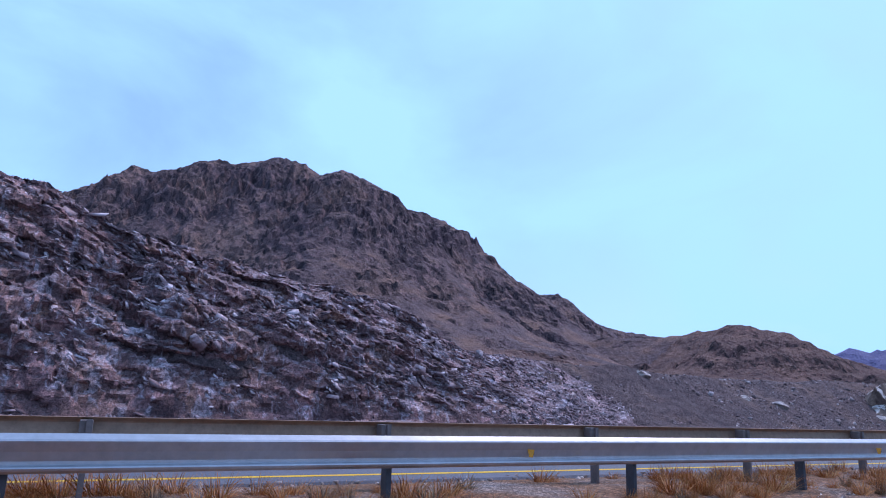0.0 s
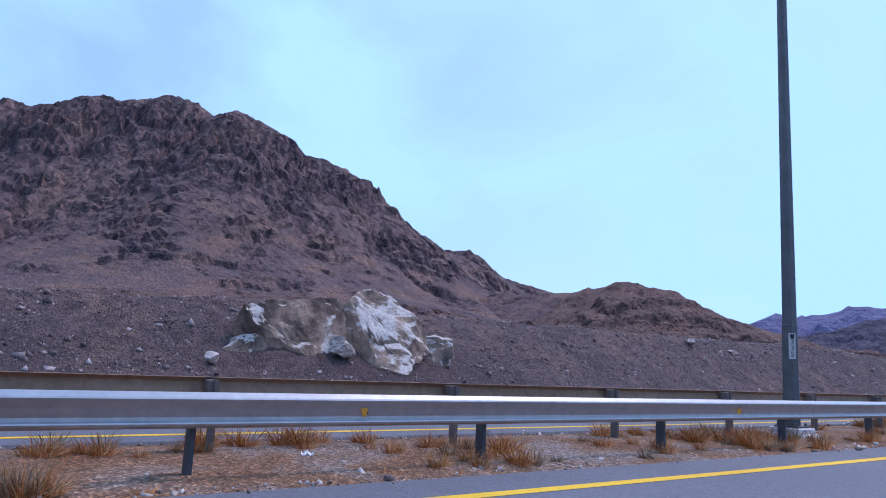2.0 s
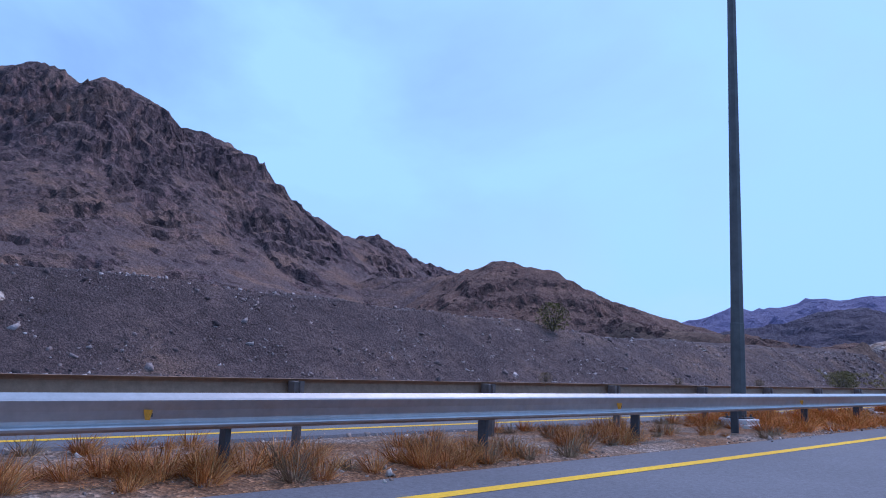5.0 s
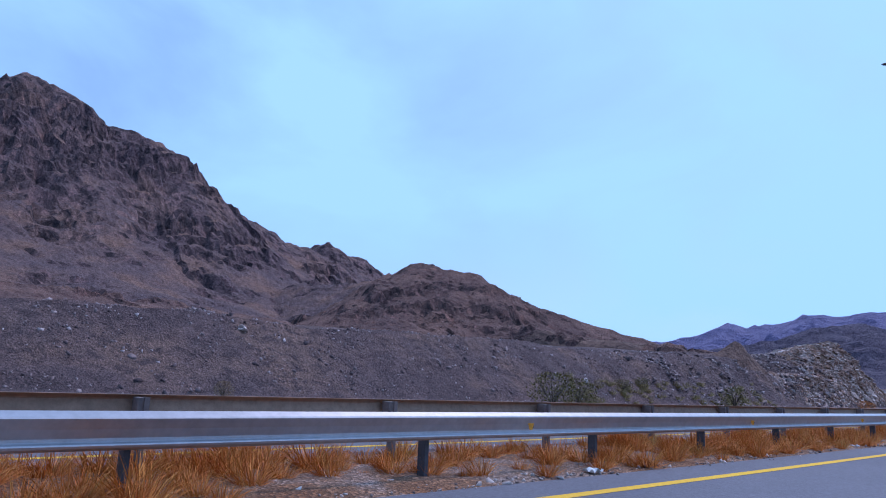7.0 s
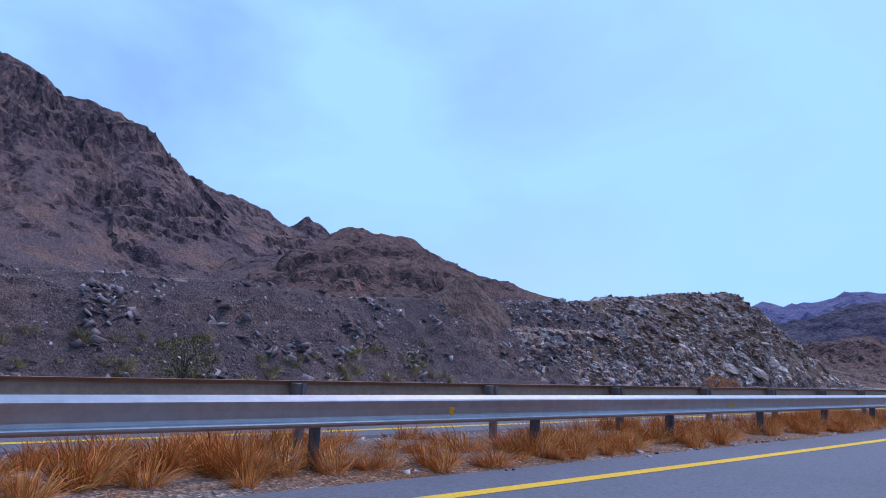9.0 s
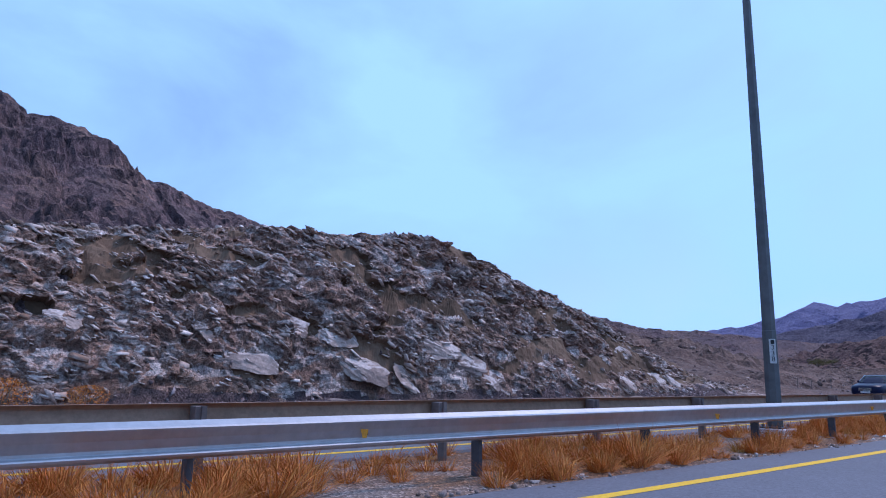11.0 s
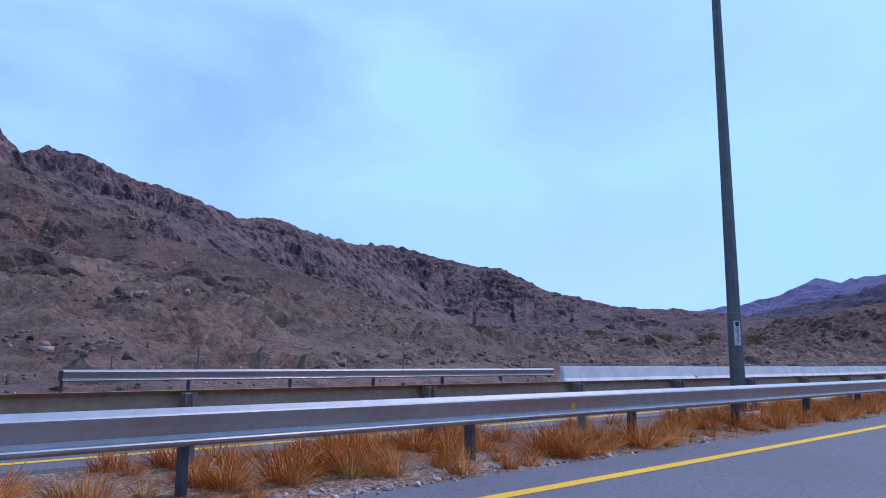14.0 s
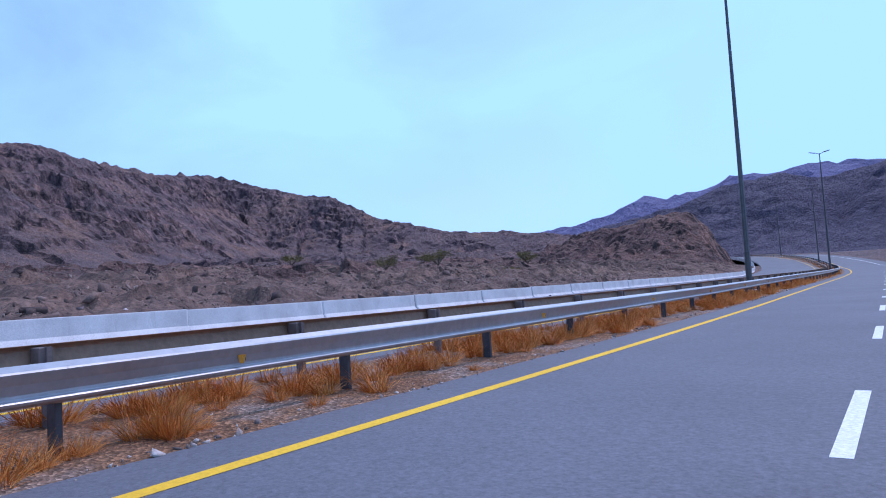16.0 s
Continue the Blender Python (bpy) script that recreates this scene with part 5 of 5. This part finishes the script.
n = 9000
s, l = rng.uniform(-30, 470, n), 6.28 + np.abs(rng.normal(0, 0.28, n))
keep = fbm(s / 2.2, l * 1.5, 2.0, 3) + 0.12 > rng.uniform(0, 0.4, n)
x, y = road_xy(s[keep], l[keep])
scatter("roadside_rubble", STONES, np.stack([x, y, -0.108 + rise(s[keep])], -1), np.clip(rng.lognormal(-3.45, 0.5, len(x)), 0.012, 0.09), turned(rng, len(x), 40), MAT_RUBBLE, "pale broken rubble along the asphalt edge", "gravel")

n = 5000
s, l = rng.uniform(-30, 330, n), rng.normal(9.85, 0.22, n)
x, y = road_xy(s, l)
scatter("median_rubble", STONES, np.stack([x, y, -0.10 + rise(s)], -1), np.clip(rng.lognormal(-3.4, 0.45, n), 0.015, 0.09), turned(rng, n, 40), MAT_RUBBLE, "pale rubble along the edge of the other carriageway", "gravel")


# ---------------------------------------------------------------- plants
def tuft(rg, blades, height, spread, width):
    """A round tussock of thin dry stems that fan out from its foot: arrays of places and triangles."""
    v, f = [], []
    lean = rg.normal(0, 0.12, 2)
    for _ in range(blades):
        a, r = rg.uniform(0, 2 * math.pi), spread * 0.16 * rg.uniform(0, 1) ** 0.5
        base = np.array([r * math.cos(a), r * math.sin(a), 0.0])
        b, rise_ = a + rg.normal(0, 0.6), math.radians(90 - 68 * rg.uniform(0, 1) ** 0.8)
        long = height * rg.uniform(0.35, 1.0) * (0.75 + 0.25 * math.sin(rise_))
        out = np.array([math.cos(b) * math.cos(rise_) * spread / height * 0.8 + lean[0], math.sin(b) * math.cos(rise_) * spread / height * 0.8 + lean[1], math.sin(rise_)])
        side = np.array([-math.sin(b + 0.8), math.cos(b + 0.8), 0.0]) * width * 0.5
        tip = base + out * long
        k = len(v)
        if rg.uniform() < 0.3:
            mid = base + out * long * 0.6
            tip = tip - np.array([0, 0, 0.16 * long]) + np.array([math.cos(b), math.sin(b), 0.0]) * 0.1 * long
            v += [base, mid - side, mid + side, tip]
            f += [(k, k + 2, k + 1), (k + 1, k + 2, k + 3)]
        else:
            v += [base - side, base + side, tip]
            f += [(k, k + 1, k + 2)]
    return np.array(v), np.array(f)


_rg = np.random.default_rng(8)
TUFTS = [tuft(_rg, 150, 0.9, 1.45, 0.023) for _ in range(9)]
STUBBLE = [tuft(_rg, 26, 1.0, 2.2, 0.05) for _ in range(9)]
BRUSH = [tuft(_rg, 120, 0.9, 1.5, 0.028) for _ in range(5)]


def upright(rg, n):
    a = rg.uniform(0, 2 * np.pi, n)
    c, s_, z, o = np.cos(a), np.sin(a), np.zeros(n), np.ones(n)
    return np.stack([c, -s_, z, s_, c, z, z, z, o], -1).reshape(n, 3, 3)


def grow(name, shapes, n, s0, s1, l0, l1, lo, hi, mat, label, density):
    s, l = rng.uniform(s0, s1, n), rng.uniform(l0, l1, n)
    want = fbm(s / 5.5, l / 1.6, 4.0, 3) + density
    keep = want > rng.uniform(0, 0.55, n)
    s, l = s[keep], l[keep]
    x, y = road_xy(s, l)
    size = rng.uniform(lo, hi, len(s)) * (0.7 + 0.5 * np.clip(want[keep], 0, 1))
    return scatter(name, shapes, np.stack([x, y, -0.11 + rise(s)], -1), size, upright(rng, len(s)), mat, label, "grass")


grow("dry_grass", TUFTS, 6300, 140, 470, 6.5, 9.6, 0.3, 0.8, MAT_GRASS_BLADE, "tufts of dry orange grass under the guard rail", 0.33)
grow("sparse_dry_grass", TUFTS, 2500, -20, 140, 6.5, 9.6, 0.25, 0.65, MAT_BROWN_BLADE, "tufts of dry rusty brown grass under the guard rail", 0.2)
grow("far_dry_grass", TUFTS, 700, 470, 640, 6.6, 9.6, 0.3, 0.6, MAT_GRASS_BLADE, "dry orange grass along the bend", 0.3)
grow("low_stubble", STUBBLE, 5200, -30, 470, 6.4, 9.8, 0.08, 0.2, MAT_GRASS_BLADE, "low stubble of dry grass on the gravel", 0.1)
grow("grey_brush", BRUSH, 1100, -20, 160, 6.5, 9.5, 0.26, 0.6, MAT_GREY_BRUSH, "grey brown dry brush under the guard rail", 0.15)
grow("olive_brush", BRUSH, 500, 160, 470, 6.5, 9.5, 0.3, 0.6, MAT_STRAW, "yellow straw coloured brush between the guard rails", 0.05)


s, l, p = on_bank(rng, 420, 212, 250, 27.9, 30.4)
keep = fbm(s / 3.0, l / 1.5, 7.0, 3) + 0.12 > rng.uniform(0, 0.4, len(s))
scatter("bank_brush", BRUSH, p[keep], rng.uniform(0.35, 0.8, keep.sum()), upright(rng, keep.sum()), MAT_BANK_BRUSH, "pale olive dry brush on the foot of the bank", "brush")


def bush(s, l, height, width, mat, label, seed, z=None):
    """A low shrub: a few stems and many small leaves with gaps between."""
    rg = np.random.default_rng(seed)
    ob = tagged(new("bush"), label, "bush", "bushes on the bank")
    bm = bmesh.new()
    for _ in range(9):
        a, r = rg.uniform(0, 2 * math.pi), width * rg.uniform(0.15, 0.42)
        tube(bm, [((0, 0, 0), 0.03 * height), ((r * 0.5 * math.cos(a), r * 0.5 * math.sin(a), height * 0.45), 0.018 * height), ((r * math.cos(a), r * math.sin(a), height * rg.uniform(0.6, 0.95)), 0.006 * height)], 5)
    part("woody_base", bm, MAT_BARK, ob)
    v, f = [], []
    for _ in range(1100):
        a, t = rg.uniform(0, 2 * math.pi), rg.uniform(0.08, 1.0)
        r = width * 0.5 * math.sqrt(max(0.02, 1 - (t - 0.45) ** 2 / 0.36)) * rg.uniform(0.35, 1.0)
        c = np.array([r * math.cos(a), r * math.sin(a), height * t])
        u, w = rg.normal(size=3), rg.normal(size=3)
        u, w = u / np.linalg.norm(u) * 0.045 * height, w / np.linalg.norm(w) * 0.02 * height
        k = len(v)
        v += [c - u, c + w, c + u, c - w]
        f.append((k, k + 1, k + 2, k + 3))
    part("foliage", smooth_mesh("foliage", v, f, mat), None, ob, "fine sparse leaves")
    if z is None:
        _, _, zz = bank_places(np.array([s]), np.array([l]))
        z = float(zz[0])
    ob.matrix_basis = road_pose(s, l, z - 0.05)
    return ob


bush(165.5, 33.4, 2.3, 2.8, MAT_GREEN, "olive green shrub on the crest of the bank", 61)
bush(206.5, 25.5, 1.9, 3.2, MAT_GREEN, "pale green shrub at the foot of the bank", 62)
bush(209.5, 25.8, 1.6, 2.6, MAT_GREEN, "pale green shrub at the foot of the bank", 63)
bush(233.5, 26.0, 1.7, 2.6, MAT_GREEN, "pale green shrub at the foot of the bank", 64)
bush(221.0, 29.6, 0.9, 2.0, MAT_GREEN, "dry yellow green shrub on the bank", 65)
bush(224.5, 29.9, 0.8, 1.6, MAT_GREEN, "dry yellow green shrub on the bank", 66)
bush(156.0, 26.5, 0.7, 0.9, MAT_GREY_BRUSH, "small dry brown shrub on the verge", 67)
bush(171.0, 26.0, 0.6, 0.8, MAT_GREY_BRUSH, "small dry brown shrub on the verge", 68)
bush(186.0, 26.2, 0.7, 0.9, MAT_GREY_BRUSH, "small dry brown shrub on the verge", 69)
bush(276.5, 25.5, 1.0, 1.9, MAT_GRASS_BLADE, "dry yellow shrub at the foot of the rock cut", 70)
bush(279.0, 25.2, 0.8, 1.5, MAT_GRASS_BLADE, "dry yellow shrub at the foot of the rock cut", 71)


def acacia(x, y, z, height, seed):
    """A thin desert tree: leaning trunk, spread limbs, a flat broken crown of leaf clumps."""
    rg = np.random.default_rng(seed)
    ob = tagged(new("tree"), "sparse flat topped acacia tree on the stony plain", "tree", "acacia trees on the plain")
    bm = bmesh.new()
    fork = Vector((rg.normal(0, 0.15), rg.normal(0, 0.15), height * 0.38))
    tube(bm, [((0, 0, -0.2), 0.05 * height), (fork * 0.5, 0.035 * height), (fork, 0.03 * height)], 7)
    tips = []
    for k in range(8):
        a = 2 * math.pi * k / 8 + rg.normal(0, 0.3)
        r = height * rg.uniform(0.28, 0.62)
        tip = fork + Vector((r * math.cos(a), r * math.sin(a), height * rg.uniform(0.32, 0.58)))
        tube(bm, [(fork, 0.022 * height), (fork.lerp(tip, 0.5) + Vector((0, 0, 0.03 * height)), 0.014 * height), (tip, 0.005 * height)], 5)
        tips += [tip, fork.lerp(tip, 0.75)]
    part("trunk", bm, MAT_BARK, ob)
    v, f = [], []
    for t in tips:
        for _ in range(90):
            c = np.array(t) + rg.normal(size=3) * np.array([0.13, 0.13, 0.06]) * height
            u, w = rg.normal(size=3), rg.normal(size=3)
            u, w = u / np.linalg.norm(u) * 0.032 * height, w / np.linalg.norm(w) * 0.016 * height
            k = len(v)
            v += [c - u, c + w, c + u, c - w]
            f.append((k, k + 1, k + 2, k + 3))
    part("crown", smooth_mesh("crown", v, f, MAT_GREEN), None, ob, "olive green broken crown")
    ob.matrix_basis = pose(x, y, z, 0, 0, rg.uniform(0, 360))
    return ob


def hill_z(x, y):
    q = bpy.data.objects["hill"].ray_cast((x, y, 300.0), (0, 0, -1))
    return q[1].z if q[0] else None


for n, (x, y, h) in enumerate(((-180, 454, 4.2), (-186, 447, 3.6), (-173, 464, 3.0), (-193, 432, 3.2), (-205, 494, 3.6), (-217, 505, 4.0), (-228, 480, 3.4))):
    zz = hill_z(x, y)
    if zz is None:
        ss_, ll_ = road_sl(np.array([float(x)]), np.array([float(y)]))
        zz = float(bank_places(ss_, ll_)[2][0])
    acacia(x, y, zz - 0.1, h, 80 + n)


# ---------------------------------------------------------------- litter in the median
def litter(s, l, size, seed, z=-0.10):
    rg = np.random.default_rng(seed)
    bm = bmesh.new()
    bmesh.ops.create_grid(bm, x_segments=7, y_segments=6, size=size * 0.5)
    for v in bm.verts:
        v.co.x *= 1.3
        v.co.z = size * (0.30 * abs(math.sin(v.co.x / size * 4 + seed)) * abs(math.cos(v.co.y / size * 5)) + rg.uniform(0, 0.10))
    bmesh.ops.solidify(bm, geom=bm.faces[:], thickness=0.004)
    ob = tagged(new("litter", bm_mesh("litter", bm, MAT_LITTER)), "crumpled white plastic litter lying on the gravel", "litter", "litter in the median")
    ob.matrix_basis = road_pose(s, l, z + 0.005, rg.uniform(0, 360))
    return ob


for n, (s, l, size) in enumerate(((326.1, 6.95, 0.28), (342.5, 6.9, 0.24), (339.9, 6.5, 0.25), (377.0, 7.8, 0.45), (293.4, 6.5, 0.22), (306.0, 6.7, 0.25), (183.0, 6.5, 0.35), (195.8, 6.6, 0.26), (382.0, 6.75, 0.3), (393.9, 6.6, 0.32), (154.9, 8.9, 0.35), (85.0, 6.5, 0.25), (202.5, 8.2, 0.3), (277.9, 8.8, 0.25), (371.5, 8.6, 0.35), (54.0, 8.3, 0.25))):
    litter(s, l, size * 0.65, 100 + n)


# ---------------------------------------------------------------- fence posts on the plain
bm = bmesh.new()
tube(bm, [((0, 0, -0.3), 0.035), ((0, 0, 1.05), 0.03)], 6)
_first = tagged(new("fence_post", bm_mesh("fence_post", bm, MAT_BLOCK)), "thin brownish steel fence post on the stony plain", "fence post", "fence posts beside the road")
_spots = [341.0, 344.5, 350.0, 357.0, 360.3, 363.0, 371.0, 381.0, 392.0]
for n, s in enumerate(_spots):
    _, _, zz = bank_places(np.array([s]), np.array([27.0]))
    m = road_pose(s, 27.0, float(zz[0]))
    if n:
        copy_thing(_first, m)
    else:
        _first.matrix_basis = m


# ---------------------------------------------------------------- the saloon car on the other carriageway
def loft(bm, sections):
    """Skin a row of closed sections."""
    rings = [[bm.verts.new(p) for p in sec] for sec in sections]
    for a, b in zip(rings, rings[1:]):
        for i in range(len(a)):
            j = (i + 1) % len(a)
            bm.faces.new((a[i], a[j], b[j], b[i]))
    bm.faces.new(rings[0][::-1])
    bm.faces.new(rings[-1])
    bmesh.ops.recalc_face_normals(bm, faces=bm.faces[:])
    return bm


def car_body():
    """The lower body from nose (y = 0) to tail, with a belt line, tucked sills and rounded ends."""
    bm = bmesh.new()
    secs = []
    for y, w, zt, zb in ((0.0, 0.62, 0.62, 0.32), (0.06, 0.76, 0.70, 0.24), (0.30, 0.87, 0.77, 0.20), (0.8, 0.91, 0.84, 0.19), (1.5, 0.92, 0.93, 0.19), (2.2, 0.925, 0.97, 0.19), (3.2, 0.925, 0.985, 0.19), (4.0, 0.92, 1.0, 0.20), (4.5, 0.89, 1.0, 0.22), (4.85, 0.83, 0.97, 0.28), (4.96, 0.74, 0.90, 0.36)):
        crown = 0.05 if y < 1.5 or y > 4.0 else 0.02
        secs.append([(-w * 0.9, y, zb), (w * 0.9, y, zb), (w, y, zb + 0.14), (w, y, (zb + zt) / 2 + 0.05), (w * 0.985, y, zt - 0.09), (w * 0.9, y, zt), (w * 0.45, y, zt + crown), (-w * 0.45, y, zt + crown), (-w * 0.9, y, zt), (-w * 0.985, y, zt - 0.09), (-w, y, (zb + zt) / 2 + 0.05), (-w, y, zb + 0.14)])
    return loft(bm, secs)


def car_roof():
    bm = bmesh.new()
    secs = []
    for y, w, zt in ((1.45, 0.80, 0.96), (1.75, 0.74, 1.16), (2.15, 0.66, 1.38), (2.6, 0.63, 1.455), (3.1, 0.63, 1.455), (3.55, 0.64, 1.40), (3.95, 0.69, 1.22), (4.35, 0.78, 1.01)):
        base = 0.94
        ww = 0.82 if y < 4.2 else 0.8
        secs.append([(-ww, y, base), (ww, y, base), ((ww + w) / 2, y, (base + zt) / 2), (w, y, zt - 0.03), (w * 0.6, y, zt), (-w * 0.6, y, zt), (-w, y, zt - 0.03), (-(ww + w) / 2, y, (base + zt) / 2)])
    return loft(bm, secs)


def quad_panel(pts, thick=0.008):
    bm = bmesh.new()
    bm.faces.new([bm.verts.new(p) for p in pts])
    bmesh.ops.solidify(bm, geom=bm.faces[:], thickness=thick)
    return bm


def saloon_car(m):
    car = tagged(new("car"), "dark blue four door saloon car driving on the other carriageway", "car")
    body = part("body", bm_mesh("body", car_body(), MAT_CAR, True), None, car, "glossy dark blue paint")
    part("cabin", bm_mesh("cabin", car_roof(), MAT_CAR), None, car, "dark blue roof")
    part("windscreen", quad_panel([(-0.74, 1.50, 0.99), (0.74, 1.50, 0.99), (0.60, 2.14, 1.385), (-0.60, 2.14, 1.385)]), MAT_CARGLASS, car, "tinted windscreen")
    part("rear_window", quad_panel([(0.70, 4.26, 1.06), (-0.70, 4.26, 1.06), (-0.60, 3.60, 1.385), (0.60, 3.60, 1.385)]), MAT_CARGLASS, car, "tinted rear window")
    for sgn in (-1, 1):
        for a, b, c, d in ((1.85, 2.80, 2.78, 2.25), (2.86, 3.95, 3.60, 2.86)):
            pts = [(sgn * 0.826, a, 1.0), (sgn * 0.826, b, 1.0), (sgn * 0.665, c, 1.375), (sgn * 0.665, d, 1.375)]
            part("side_window", quad_panel(pts if sgn > 0 else pts[::-1]), MAT_CARGLASS, car, "tinted side window")
        bm = bmesh.new()
        tube(bm, [((sgn * 0.835, 1.72, 0.985), 0.014), ((sgn * 0.835, 4.05, 0.99), 0.014), ((sgn * 0.75, 3.95, 1.2), 0.012), ((sgn * 0.68, 3.58, 1.39), 0.012), ((sgn * 0.665, 2.9, 1.42), 0.012), ((sgn * 0.67, 2.3, 1.405), 0.012), ((sgn * 0.80, 1.75, 1.06), 0.012)], 6)
        part("window_trim", bm, MAT_CHROME, car, "bright chrome window trim")
        bm = bmesh.new()
        box(bm, sgn * 0.90 - 0.09, sgn * 0.90 + 0.09, 1.86, 1.98, 0.98, 1.10, 0.03)
        part("wing_mirror", bm, MAT_CAR, car)
        pts = [(sgn * 0.40, 0.03, 0.56), (sgn * 0.80, 0.17, 0.58), (sgn * 0.86, 0.42, 0.74), (sgn * 0.50, 0.10, 0.70)]
        part("headlight", quad_panel(pts if sgn < 0 else pts[::-1], 0.03), MAT_HEADLIGHT, car, "clear headlight")
        pts = [(sgn * 0.45, 4.985, 0.70), (sgn * 0.80, 4.90, 0.70), (sgn * 0.82, 4.86, 0.88), (sgn * 0.45, 4.96, 0.88)]
        part("tail_light", quad_panel(pts, 0.03), MAT_TAIL, car, "red tail light")
        for yy in (2.55, 3.45):
            bm = bmesh.new()
            box(bm, sgn * 0.93 - 0.012, sgn * 0.93 + 0.012, yy, yy + 0.2, 0.83, 0.86, 0.006)
            part("door_handle", bm, MAT_CAR, car)
        for yy in (0.92, 3.82):
            bm = bmesh.new()
            bmesh.ops.create_cone(bm, cap_ends=True, segments=28, radius1=0.33, radius2=0.33, depth=0.22, matrix=pose(sgn * 0.82, yy, 0.33, 0, 90, 0))
            bmesh.ops.bevel(bm, geom=[e for e in bm.edges if len(e.link_faces) == 2 and abs(e.calc_face_angle(0)) > 1.2], offset=0.035, segments=2, affect="EDGES")
            wheel = part("wheel", bm, MAT_TYRE, car, "black tyre")
            bm = bmesh.new()
            bmesh.ops.create_cone(bm, cap_ends=True, segments=24, radius1=0.22, radius2=0.20, depth=0.03, matrix=pose(sgn * 0.935, yy, 0.33, 0, 90 * sgn, 0))
            part("rim", bm, MAT_RIM, wheel, "silver alloy rim")
    bm = bmesh.new()
    box(bm, -0.36, 0.36, -0.02, 0.04, 0.46, 0.66, 0.02)
    grille = part("grille", bm, MAT_BLACK, car, "dark grille")
    for k in range(4):
        bm = bmesh.new()
        box(bm, -0.34, 0.34, -0.03, -0.018, 0.49 + 0.045 * k, 0.505 + 0.045 * k)
        part("bar", bm, MAT_CHROME, grille)
    bm = bmesh.new()
    box(bm, -0.26, 0.26, -0.035, 0.01, 0.34, 0.44, 0.005)
    part("number_plate", bm, MAT_PLATE, car, "pale blank number plate")
    car.matrix_basis = m
    return car


saloon_car(road_pose(320.75, 15.6, 0.34))
